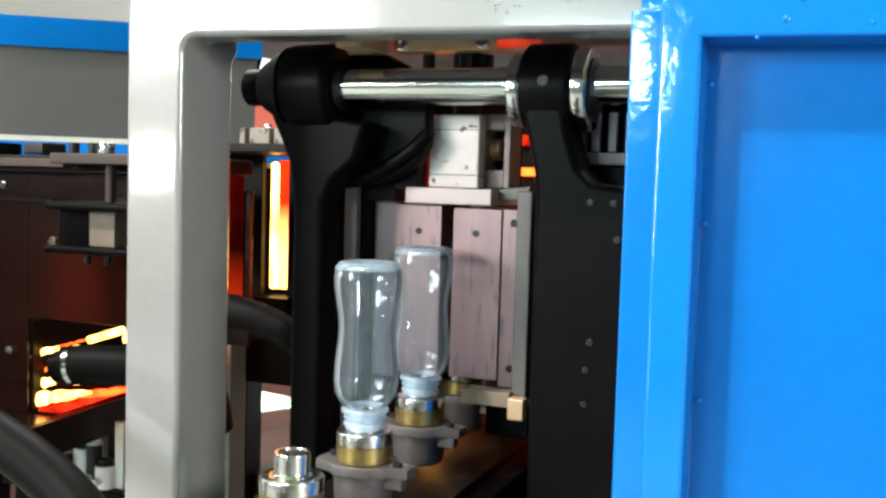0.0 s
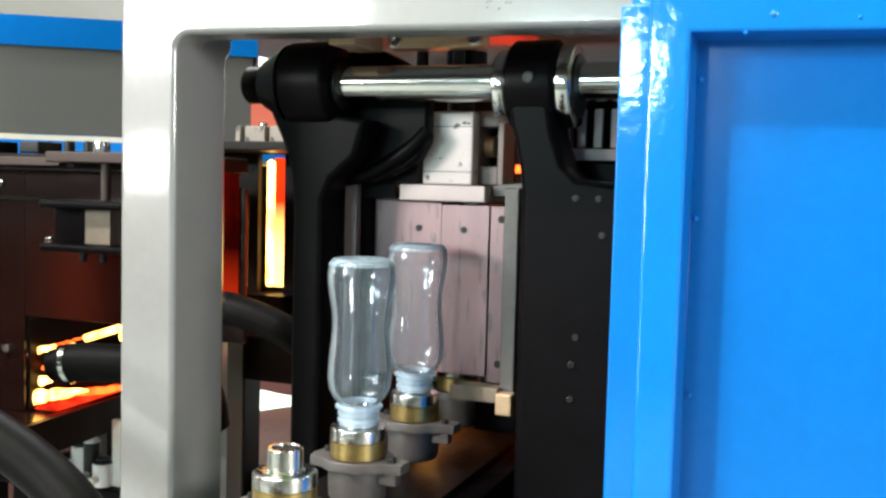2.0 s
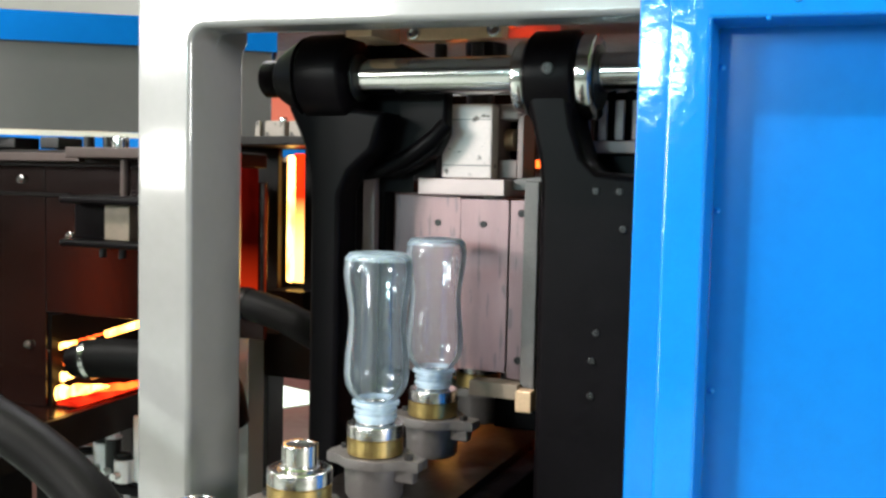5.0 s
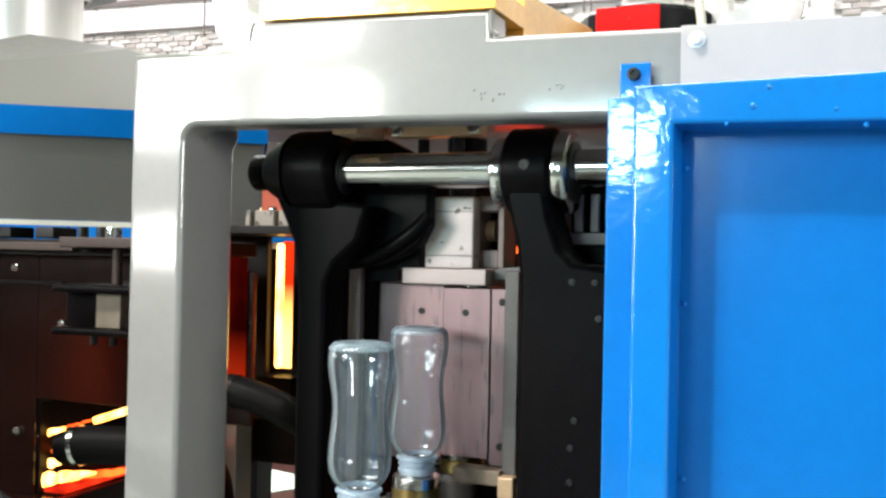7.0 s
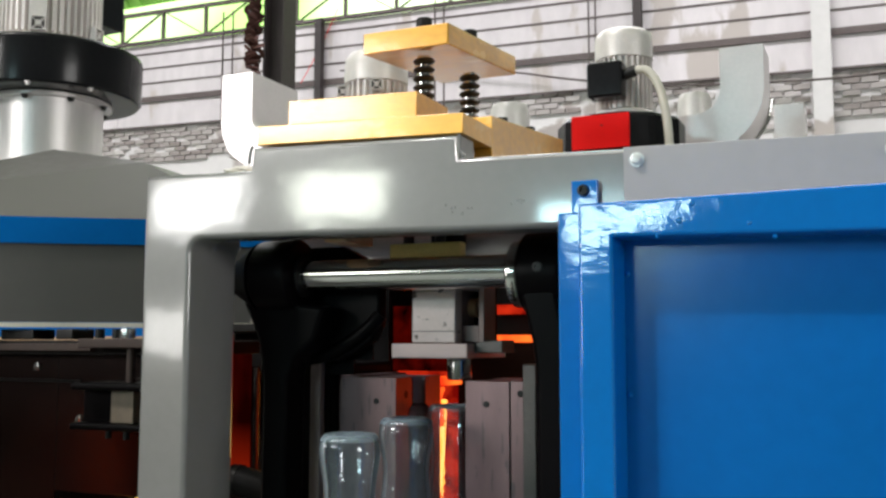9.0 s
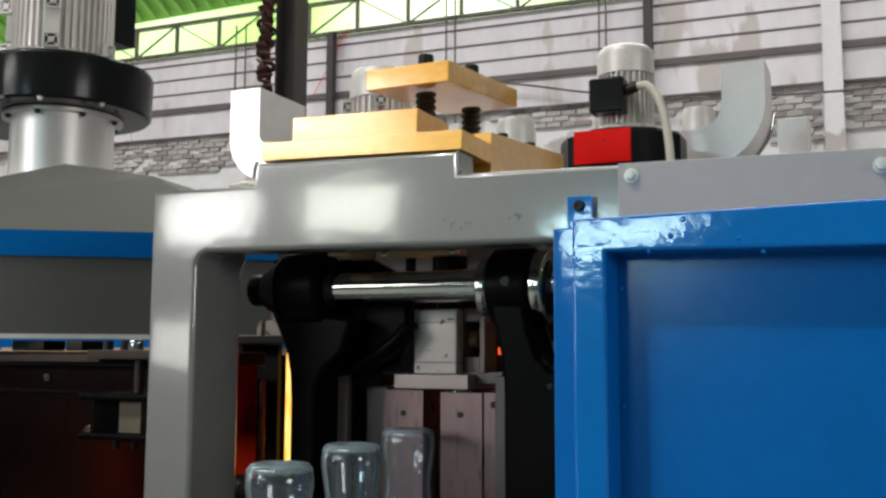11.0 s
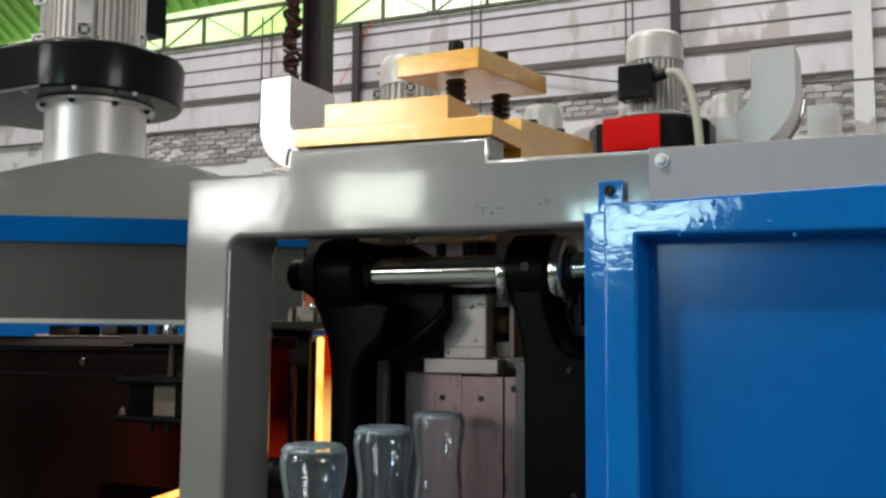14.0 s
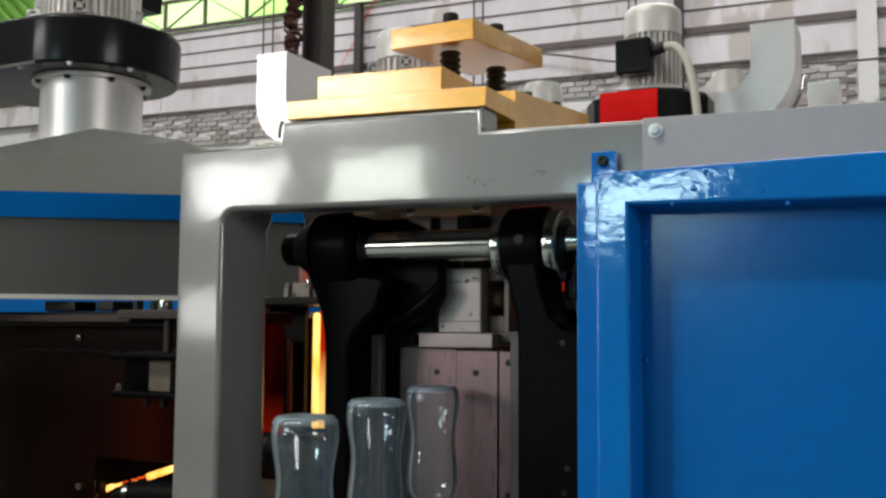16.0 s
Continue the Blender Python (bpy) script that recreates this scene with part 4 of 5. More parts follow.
# ---- air fittings under the oven shelf ----
def air_fittings():
    f = thing("valve_manifold", "pale metal valve manifold with air fittings under the oven shelf", "manifold", at=(-0.83, 1.1, 0))
    part("rail", box(new_bm(), -0.14, 0.12, -0.015, 0.05, 1.085, 1.100, 0.002), BLACK_CAST, f)
    for x in (-0.12, 0.10):
        part("foot", box(new_bm(), x - 0.012, x + 0.012, 0, 0.03, 0, 1.0845, 0.001), BLACK_CAST, f)
    for x, y, z0, z1, r, m in ((-0.045, 0.0, 1.1005, 1.128, 0.016, ZINC), (-0.018, 0.012, 1.1005, 1.146, 0.017, ZINC), (0.006, 0.0, 1.1005, 1.155, 0.011, BLACK_BOLT), (0.030, -0.006, 1.1005, 1.132, 0.014, ZINC), (-0.075, 0.01, 1.1005, 1.12, 0.015, ZINC)):
        v = part("valve", cyl(new_bm(), (x, y, z0), (x, y, z1), r, 20, bevel=0.002), m, f, "pale metal valve body" if m is ZINC else "black valve body")
        part("nut", hexbolt(new_bm(), (x, y, z1 + 0.0002), (0, 0, 1), r * 0.72, 0.007), BLACK_BOLT if m is ZINC else ZINC, v)
        part("nipple", cyl(new_bm(), (x, y - r * 0.9, z0 + 0.012), (x, y - r * 0.9 - 0.012, z0 + 0.012), 0.005, 12), BRIGHT_ZINC, v)
    part("slide_bar", box(new_bm(), 0.042, 0.056, -0.004, 0.004, 1.1005, 1.190, 0.001), BRIGHT_ZINC, f, "bright steel slide bar")


# ---- oven on the left ----
def oven():
    o = thing("preform_oven", "dark heat-stained steel preform oven with glowing quartz lamps", "oven", at=(-0.75, 1.1, 0))
    c = Vector((-0.75, 1.1, 0))

    def rel(bm):
        bmesh.ops.translate(bm, verts=bm.verts, vec=-c)
        return bm

    # front sheet with a slot low down and a tall slit beside it
    for x0, x1, z0, z1 in ((-1.5, -0.842, 1.215, 1.515), (-0.841, -0.633, 1.335, 1.515), (-0.634, -0.655, 1.22, 1.334)):
        part("front_sheet", rel(box(new_bm(), min(x0, x1), max(x0, x1), 1.0, 1.004, z0, z1, 0.0008)), HEAT_STEEL, o, "brown heat-stained front sheet")
    part("top_rail", rel(box(new_bm(), -1.5, -0.56, 0.975, 1.06, 1.517, 1.534, 0.002)), DARK_STEEL, o)
    part("seam_strip", rel(box(new_bm(), -1.5, -0.80, 0.9975, 0.9995, 1.478, 1.482)), DARK_STEEL, o)
    for x, z in ((-0.878, 1.498), (-0.868, 1.292), (-0.8, 1.43)):
        part("screw", rel(socketbolt(new_bm(), (x, 0.9995, z), (0, -1, 0), 0.005, 0.004)), STEEL, o)
    part("shelf", rel(sheet_stack(new_bm(), [(-1.5, 0.85), (-0.785, 0.85), (-0.812, 1.17), (-0.905, 1.63), (-0.98, 2.0), (-1.5, 2.0)], [(1.205, 1.0), (1.214, 1.0)])), HEAT_STEEL, o, "brown heat-stained shelf", smooth=False)
    part("shelf_edge", rel(sheet_stack(new_bm(), [(-0.7845, 0.85), (-0.778, 0.85), (-0.805, 1.17), (-0.898, 1.63), (-0.973, 2.0), (-0.9795, 2.0), (-0.9045, 1.63), (-0.8115, 1.17)], [(1.170, 1.0), (1.2135, 1.0)])), DARK_STEEL, o, smooth=False)
    part("back_sheet", rel(box(new_bm(), -1.5, -0.58, 1.30, 1.304, 1.215, 1.53)), DARK_STEEL, o)
    part("inner_floor", rel(box(new_bm(), -0.838, -0.813, 1.01, 1.29, 1.2145, 1.2165)), HEAT_STEEL, o)
    # Lamps mirrored in the oven floor, drawn as a glowing sheet.
    part("glow_reflector", rel(sheet_stack(new_bm(), [(-0.836, 1.012), (-0.802, 1.012), (-0.813, 1.16), (-0.836, 1.18)], [(1.2168, 1.0), (1.2215, 0.98)])), DIM_GLOW, o, "reflector floor with orange lamplight drawn as glow", smooth=False)
    part("inner_wall", rel(box(new_bm(), -0.841, -0.838, 1.006, 1.29, 1.216, 1.33)), DARK_STEEL, o)
    def ragged(x0, x1, y, z0, z1, r0, r1, steps, label, m):
        """A glowing filament bundle, uneven in width, tapering along its way."""
        bm = new_bm()
        pts = [(x0 + (x1 - x0) * k / steps, y, z0 + (z1 - z0) * k / steps + random.uniform(-0.0012, 0.0012)) for k in range(steps + 1)]
        rings = []
        for k, q in enumerate(pts):
            r = (r0 + (r1 - r0) * k / steps) * random.uniform(0.72, 1.25)
            rings.append([bm.verts.new((q[0], q[1] + r * 0.5 * math.cos(g * math.pi / 3), q[2] + r * math.sin(g * math.pi / 3))) for g in range(6)])
        for a, b in zip(rings, rings[1:]):
            for g in range(6):
                bm.faces.new((a[g], a[(g + 1) % 6], b[(g + 1) % 6], b[g]))
        bm.faces.new(rings[0][::-1])
        bm.faces.new(rings[-1])
        part("lamp_filament", rel(bm), m, o, label)

    random.seed(12)
    white, red = "white-hot lamp filament", "red-hot lamp filament"
    part("quartz_lamp", rel(cyl(new_bm(), (-0.764, 1.02, 1.3105), (-0.716, 1.024, 1.3265), 0.0046, 12)), LAMP_WHITE, o, "white-hot quartz lamp tube")
    ragged(-0.838, -0.812, 1.02, 1.289, 1.297, 0.0045, 0.0035, 6, white, LAMP_WHITE)
    ragged(-0.812, -0.766, 1.022, 1.298, 1.312, 0.0012, 0.0012, 8, red, RED_GLOW)
    ragged(-0.714, -0.668, 1.024, 1.318, 1.330, 0.006, 0.004, 14, white, LAMP_WHITE)
    ragged(-0.712, -0.672, 1.028, 1.312, 1.322, 0.005, 0.005, 12, red, RED_GLOW)
    ragged(-0.815, -0.80, 1.018, 1.272, 1.292, 0.005, 0.004, 5, red, RED_GLOW)
    ragged(-0.838, -0.806, 1.022, 1.250, 1.258, 0.007, 0.004, 7, white, LAMP_WHITE)
    ragged(-0.838, -0.81, 1.026, 1.266, 1.276, 0.003, 0.006, 6, red, RED_GLOW)
    ragged(-0.838, -0.755, 1.014, 1.230, 1.248, 0.0105, 0.002, 12, white, LAMP_WHITE)
    ragged(-0.80, -0.672, 1.02, 1.236, 1.262, 0.006, 0.003, 12, red, RED_GLOW)
    # tall slit further back with its lamp and red reflector
    part("slit_lamp", rel(box(new_bm(), -0.6195, -0.6085, 1.196, 1.202, 1.368, 1.5365, 0.004)), LAMP_WHITE, o, "white-hot upright lamp")
    # The reflector's lamplight is drawn as its own glow.
    part("slit_reflector", rel(box(new_bm(), -0.612, -0.5890, 1.203, 1.210, 1.368, 1.5395, 0.001)), SLIT_GLOW, o, "reflector with red to white lamplight drawn as glow")
    part("slit_cheek", rel(box(new_bm(), -0.5885, -0.53, 1.19, 1.212, 1.30, 1.545, 0.001)), DARK_STEEL, o)
    part("slit_cheek", rel(box(new_bm(), -0.69, -0.625, 1.185, 1.195, 1.30, 1.545, 0.001)), DARK_STEEL, o)
    part("slit_top", rel(box(new_bm(), -0.70, -0.50, 1.08, 1.24, 1.5455, 1.556, 0.001)), DARK_STEEL, o)
    part("slit_foot", rel(box(new_bm(), -0.6235, -0.57, 1.16, 1.212, 1.335, 1.361, 0.001)), BLACK_CAST, o)
    part("ember_strip", rel(box(new_bm(), -0.60, -0.555, 1.15, 1.154, 1.325, 1.331)), LAMP_WHITE, o)
    # Sheet lit by the oven lamps; its orange light is drawn as glow.
    part("lamplit_sheet", rel(box(new_bm(), -0.712, -0.655, 1.30, 1.304, 1.572, 1.665)), LIT_PANEL, o, "sheet with orange lamplight drawn as glow")
    # The plate is no lamp: the red light on it is drawn as glow.
    part("red_lit_cheek", rel(box(new_bm(), -0.600, -0.568, 1.0495, 1.0545, 1.362, 1.517, 0.001)), CHEEK_GLOW, o, "cheek plate with red lamplight drawn as glow towards its foot")
    part("dark_cheek", rel(box(new_bm(), -0.66, -0.56, 1.055, 1.062, 1.315, 1.50, 0.001)), HEAT_STEEL, o)
    for x in (-1.4, -1.05):
        for y in (1.12, 1.8):
            part("leg", rel(box(new_bm(), x - 0.03, x + 0.03, y - 0.03, y + 0.03, 0, 1.204, 0.002)), DARK_STEEL, o)
    # bracket with sample holder on the front
    part("bracket_plate", rel(box(new_bm(), -0.752, -0.62, 0.94, 0.9735, 1.524, 1.536, 0.0015)), FILTH, o)
    for x, r in ((-0.728, 0.0062), (-0.70, 0.0062), (-0.683, 0.0095)):
        part("bracket_screw", rel(socketbolt(new_bm(), (x, 0.953, 1.5362), (0, 0, 1), r, 0.012)), STEEL if r > 0.007 else BLACK_BOLT, o)
    part("stem", rel(cyl(new_bm(), (-0.678, 0.955, 1.482), (-0.678, 0.955, 1.5238), 0.0055, 16)), FILTH, o)
    clamp = part("lamp_clamp", rel(box(new_bm(), -0.752, -0.60, 0.93, 0.9965, 1.4725, 1.4815, 0.003)), BLACK_CAST, o)
    part("lower_clamp", rel(box(new_bm(), -0.752, -0.60, 0.93, 0.9965, 1.424, 1.432, 0.003)), BLACK_CAST, o)
    part("ceramic", rel(box(new_bm(), -0.699, -0.664, 0.945, 0.965, 1.4325, 1.472, 0.001)), CERAMIC, o, "tan ceramic spacer")
    part("clamp_back", rel(box(new_bm(), -0.752, -0.70, 0.955, 0.9965, 1.4325, 1.472, 0.001)), BLACK_CAST, o)
    for x in (-0.71, -0.682):
        part("clamp_screw", rel(cyl(new_bm(), (x, 0.955, 1.412), (x, 0.955, 1.4238), 0.004, 12)), BLACK_BOLT, o)
    for x, z, w in ((-0.93, 1.535, 0.06), (-0.83, 1.535, 0.03)):
        part("terminal", rel(box(new_bm(), x, x + w, 0.98, 1.02, z, z + 0.014, 0.002)), BLACK_BOLT, o)
    part("red_rail", rel(box(new_bm(), -1.5, -0.755, 0.965, 0.9745, 1.52, 1.53, 0.001)), FILTH, o)


def heater_bank():
    b = thing("heater_bank", "unseen dark panel added against hall reflections, with lamps mirrored in the oven front", "heater", at=(-1.3, 0.45, 0))
    # Unseen panel, added to block hall reflections and side light from the oven.
    part("panel", box(new_bm(), -0.45, 0.34, -0.03, -0.012, 0.9, 1.62, 0.002), DARK_STEEL, b)
    for x in (-0.42, 0.31):
        part("leg", box(new_bm(), x - 0.02, x + 0.02, -0.06, -0.031, 0, 1.60, 0.002), DARK_STEEL, b)
    # Out-of-view lamps, added for the red streak mirrored in the front sheet.
    for k, (x, z0, z1) in enumerate(((0.02, 1.12, 1.34), (0.055, 1.20, 1.40), (0.085, 1.16, 1.36))):
        part("quartz_lamp", cyl(new_bm(), (x, 0, z0), (x - 0.02, 0, z1), 0.011, 16), RED_GLOW if k == 1 else DIM_GLOW, b, "hot upright quartz lamp")


def terminals():
    for k in range(5):
        x = -0.69 + k * 0.036
        t = thing("terminal_block", "pale porcelain terminal block on the oven top", "terminal", group="terminals on the oven", at=(x, 1.16, 1.5562))
        part("block", box(new_bm(), 0, 0.03, -0.02, 0.02, 0, 0.022, 0.002), PORCELAIN, t)
        part("screw", socketbolt(new_bm(), (0.015, 0, 0.0221), (0, 0, 1), 0.005, 0.005), STEEL, t)


def hoses():
    h = thing("air_hose", "thick black corrugated rubber hose with a clamp", "hose")
    part("hose", tube(new_bm(), [(-0.598, 1.045, 1.2145), (-0.60, 1.03, 1.26), (-0.615, 0.995, 1.287), (-0.65, 0.965, 1.297), (-0.70, 0.955, 1.297), (-0.733, 0.95, 1.293)], 0.0225, 18), RUBBER, h)
    part("hose_clamp", tube(new_bm(), [(-0.721, 0.952, 1.2952), (-0.727, 0.951, 1.2942)], 0.0236, 18), STEEL, h, "bright hose clamp")
    part("hose_end", cyl(new_bm(), (-0.7335, 0.95, 1.293), (-0.746, 0.949, 1.290), 0.019, 18), BLACK_CAST, h)
    k = thing("air_hose", "thick black rubber hose running down behind the clamp arm", "hose")
    part("hose", tube(new_bm(), [(-0.545, 0.985, 1.369), (-0.52, 0.985, 1.365), (-0.49, 0.987, 1.357), (-0.452, 0.99, 1.341), (-0.42, 1.0, 1.318), (-0.395, 1.02, 1.28), (-0.385, 1.03, 1.20)], 0.0175, 18), RUBBER, k)
    part("hose_clamp", tube(new_bm(), [(-0.538, 0.985, 1.368), (-0.532, 0.985, 1.3672)], 0.0186, 18), DARK_STEEL, k, "dull hose clamp")
    part("hose_end", cyl(new_bm(), (-0.545, 0.985, 1.369), (-0.565, 0.985, 1.372), 0.0135, 18), BLACK_CAST, k)
    g = thing("floor_hose", "thick black rubber hose hanging past the frame", "hose")
    part("hose", tube(new_bm(), [(-0.85, 0.72, 1.315), (-0.70, 0.71, 1.310), (-0.60, 0.70, 1.293), (-0.52, 0.70, 1.258), (-0.46, 0.69, 1.215), (-0.42, 0.68, 1.13), (-0.41, 0.67, 0.8), (-0.41, 0.67, 0.0)], 0.021, 18), RUBBER, g)
    part("hose_clamp", tube(new_bm(), [(-0.62, 0.702, 1.2985), (-0.61, 0.701, 1.296)], 0.0222, 18), DARK_STEEL, g, "dull hose clamp")
    e = thing("base_cabinet", "dark steel lower cabinet of the machine", "cabinet", at=(-0.5, 1.35, 0))
    part("body", box(new_bm(), -0.02, 0.55, 0.24, 0.7, 0, 1.2, 0.004), FILTH, e)
    # valves below the oven shelf
    for x, y in ((-0.92, 1.12), (-0.86, 1.2), (-0.80, 1.12), (-0.97, 1.25), (-0.76, 1.25)):
        v = thing("air_valve", "small silver air valve on a bracket below the shelf", "valve", group="valves below the oven", at=(x, y, 0))
        part("stand", box(new_bm(), -0.012, 0.012, -0.012, 0.012, 0, 1.02, 0.001), DARK_STEEL, v)
        part("body", box(new_bm(), -0.02, 0.02, -0.02, 0.02, 1.0205, 1.06, 0.004), ZINC, v)
        part("cap", cyl(new_bm(), (0, 0, 1.0605), (0, 0, 1.085), 0.011, 14, bevel=0.002), CAST_ALU, v)
    r = thing("drip_tray", "red-brown steel drip tray cabinet beyond the machine", "tray", at=(-1.3, 2.3, 0))
    part("body", box(new_bm(), -0.5, 0.45, -0.5, 0.5, 0, 0.9, 0.006), TRAY_PAINT, r)
    # Dark panel added to keep the pale far floor out of view.
    part("dark_screen", box(new_bm(), -0.5, 0.45, 0.5005, 0.515, 0, 1.18, 0.002), DARK_STEEL, r)
    w = thing("paper_sheet", "pale green sheet lying on the drip tray", "sheet", at=(-1.3, 2.3, 0.9))
    part("sheet", sheet_stack(new_bm(), [(-0.17, 0.10), (-0.21, 0.21), (0.01, 0.15), (0.06, 0.06), (-0.01, -0.07), (-0.09, 0.03)], [(0.0005, 1.0), (0.004, 1.0)]), PALE_SHEET, w, smooth=False)


# ---- rear oven behind the mould ----
def rear_oven():
    o = thing("rear_oven", "dark steel oven tunnel glowing red behind the mould", "oven", at=(-0.28, 1.6, 0))
    c = Vector((-0.28, 1.6, 0))

    def rel(bm):
        bmesh.ops.translate(bm, verts=bm.verts, vec=-c)
        return bm

    part("back_sheet", rel(box(new_bm(), -0.72, 0.1, 1.70, 1.705, 1.24, 1.66)), DARK_STEEL, o)
    part("side_sheet", rel(box(new_bm(), -0.72, -0.715, 1.50, 1.699, 1.24, 1.66)), DARK_STEEL, o)
    part("side_sheet", rel(box(new_bm(), 0.095, 0.10, 1.45, 1.699, 1.24, 1.66)), HEAT_STEEL, o)
    part("roof_sheet", rel(box(new_bm(), -0.72, 0.1, 1.45, 1.705, 1.661, 1.666)), DARK_STEEL, o)
    part("floor_sheet", rel(box(new_bm(), -0.72, 0.1, 1.51, 1.699, 1.201, 1.239)), DARK_STEEL, o)
    for x in (-0.60, 0.0):
        part("leg", rel(box(new_bm(), x - 0.02, x + 0.02, 1.6, 1.64, 0, 1.2, 0.002)), DARK_STEEL, o)
    for x, z1 in ((-0.618, 1.40), (-0.585, 1.47), (-0.556, 1.43)):
        part("quartz_lamp", rel(cyl(new_bm(), (x, 1.62, 1.26), (x + 0.008, 1.62, z1), 0.0062, 12)), LAMP_WHITE, o, "white-hot quartz lamp tube")
    # Reflector sheets; the lamplight on them is put in as emission.
    part("reflector", rel(box(new_bm(), -0.65, -0.53, 1.64, 1.646, 1.25, 1.48)), DIM_GLOW, o, "reflector with red lamplight drawn as glow")
    part("reflector", rel(box(new_bm(), -0.47, -0.385, 1.64, 1.646, 1.583, 1.60)), DIM_GLOW, o, "reflector with dull red lamplight drawn as glow")
    part("reflector", rel(box(new_bm(), -0.47, -0.385, 1.64, 1.646, 1.533, 1.546)), RED_GLOW, o, "reflector with red lamplight drawn as glow")
    # hot mouth of the tunnel, seen between the open mould halves
    random.seed(8)
    for x, z0, z1, w, m in ((-0.522, 1.27, 1.40, 0.010, RED_GLOW), (-0.497, 1.26, 1.43, 0.004, LAMP_WHITE), (-0.481, 1.27, 1.455, 0.0045, LAMP_WHITE), (-0.468, 1.30, 1.40, 0.008, LAMP_WHITE), (-0.470, 1.26, 1.305, 0.012, RED_GLOW), (-0.466, 1.40, 1.462, 0.007, RED_GLOW), (-0.503, 1.30, 1.36, 0.005, RED_GLOW)):
        bm = new_bm()
        rings = []
        for k in range(15):
            q = k / 14
            ww, sway = w * random.uniform(0.6, 1.25), 0.003 * math.sin(7 * q + 40 * x)
            rings.append([bm.verts.new((x + sway + ww * math.cos(g * math.pi / 3), 1.42 + 0.003 * math.sin(g * math.pi / 3), z0 + (z1 - z0) * q)) for g in range(6)])
        for a, b in zip(rings, rings[1:]):
            for g in range(6):
                bm.faces.new((a[g], a[(g + 1) % 6], b[(g + 1) % 6], b[g]))
        bm.faces.new(rings[0][::-1])
        bm.faces.new(rings[-1])
        part("hot_strip", rel(bm), m, o, "glowing heater strip")
    # Orange light on the lintel, drawn as glow.
    part("mouth_lintel", rel(box(new_bm(), -0.535, -0.44, 1.40, 1.45, 1.466, 1.478, 0.002)), RED_GLOW, o, "lintel with orange lamplight drawn as glow")
    part("mouth_post", rel(box(new_bm(), -0.56, -0.536, 1.405, 1.45, 1.24, 1.478, 0.001)), HEAT_STEEL, o)
    part("mouth_sill", rel(box(new_bm(), -0.56, -0.44, 1.405, 1.51, 1.201, 1.239, 0.001)), HEAT_STEEL, o)
    # Unseen reflector, added to throw a red sheen on the mould's inner faces.
    part("reflector", rel(box(new_bm(), -0.17, 0.05, 1.64, 1.646, 1.27, 1.47)), RED_GLOW, o, "reflector with red lamplight drawn as glow")
    # Faint red lamplight on the sheet, drawn as glow.
    part("glow_sheet", rel(box(new_bm(), -0.66, -0.53, 1.64, 1.646, 1.481, 1.60)), FAINT_GLOW, o, "reflector with dull red lamplight drawn as glow")


# ---- oven tower on the left ----
def motor(name, label, r, h, at, fins=30, m=None, cowl=0.66):
    m = m or SILVER_PAINT
    q = thing(name, label, "motor", group="electric motors", at=at)
    part("flange", cyl(new_bm(), (0, 0, 0), (0, 0, h * 0.06), r * 1.08, 32, bevel=0.002), m, q)
    body = part("stator", cyl(new_bm(), (0, 0, h * 0.061), (0, 0, h * cowl), r * 0.84, 32), m, q)
    for k in range(fins):
        a = 2 * math.pi * k / fins
        bm = box(new_bm(), r * 0.80, r * 0.98, -r * 0.025, r * 0.025, h * 0.08, h * (cowl - 0.005))
        bmesh.ops.rotate(bm, verts=bm.verts, cent=(0, 0, 0), matrix=Matrix.Rotation(a, 3, "Z"))
        part("fin", bm, m, body)
    part("fan_cowl", lathe(new_bm(), [(0, h * (cowl + 0.001)), (r * 1.0, h * (cowl + 0.001)), (r * 1.0, h * 0.88), (r * 0.97, h * 0.95), (r * 0.86, h * 0.985), (0, h)], None, 36), m, q, "domed silver fan cowl")
    return q


def lug_block(parent, x, y, z, s, turn):
    """A square cast mounting lug: a frame with a cross and a bored hub before a dark hollow."""
    place = Matrix.Translation((x, y, z)) @ Matrix.Rotation(turn, 4, "Z")
    t = s * 0.16

    def put(bm):
        bmesh.ops.transform(bm, verts=bm.verts, matrix=place)
        return bm

    bm = new_bm()
    for x0, x1, z0, z1 in ((-s, s, s - t, s), (-s, s, -s, t - s), (-s, t - s, t - s, s - t), (s - t, s, t - s, s - t)):
        box(bm, x0, x1, -s * 0.5, s * 0.3, z0, z1)
    for q in (-1, 1):
        slab(bm, [(-q * s * 0.88 - t * 0.6, -s * 0.86), (-q * s * 0.88 + t * 0.6, -s * 0.86), (q * s * 0.88 + t * 0.6, s * 0.86), (q * s * 0.88 - t * 0.6, s * 0.86)], -s * 0.45, s * 0.2)
    lathe(bm, [(s * 0.2, -s * 0.5), (s * 0.42, -s * 0.5), (s * 0.42, s * 0.2), (s * 0.2, s * 0.2), (s * 0.2, -s * 0.5)], Matrix.Rotation(radians(-90), 4, "X"), 12)
    lug = part("mounting_lug", put(bm), SILVER_PAINT, parent, "cast square mounting lug", smooth=False)
    part("lug_hollow", put(box(new_bm(), t - s, s - t, s * 0.2, s * 0.29, t - s, s - t)), BLACK_BOLT, lug)


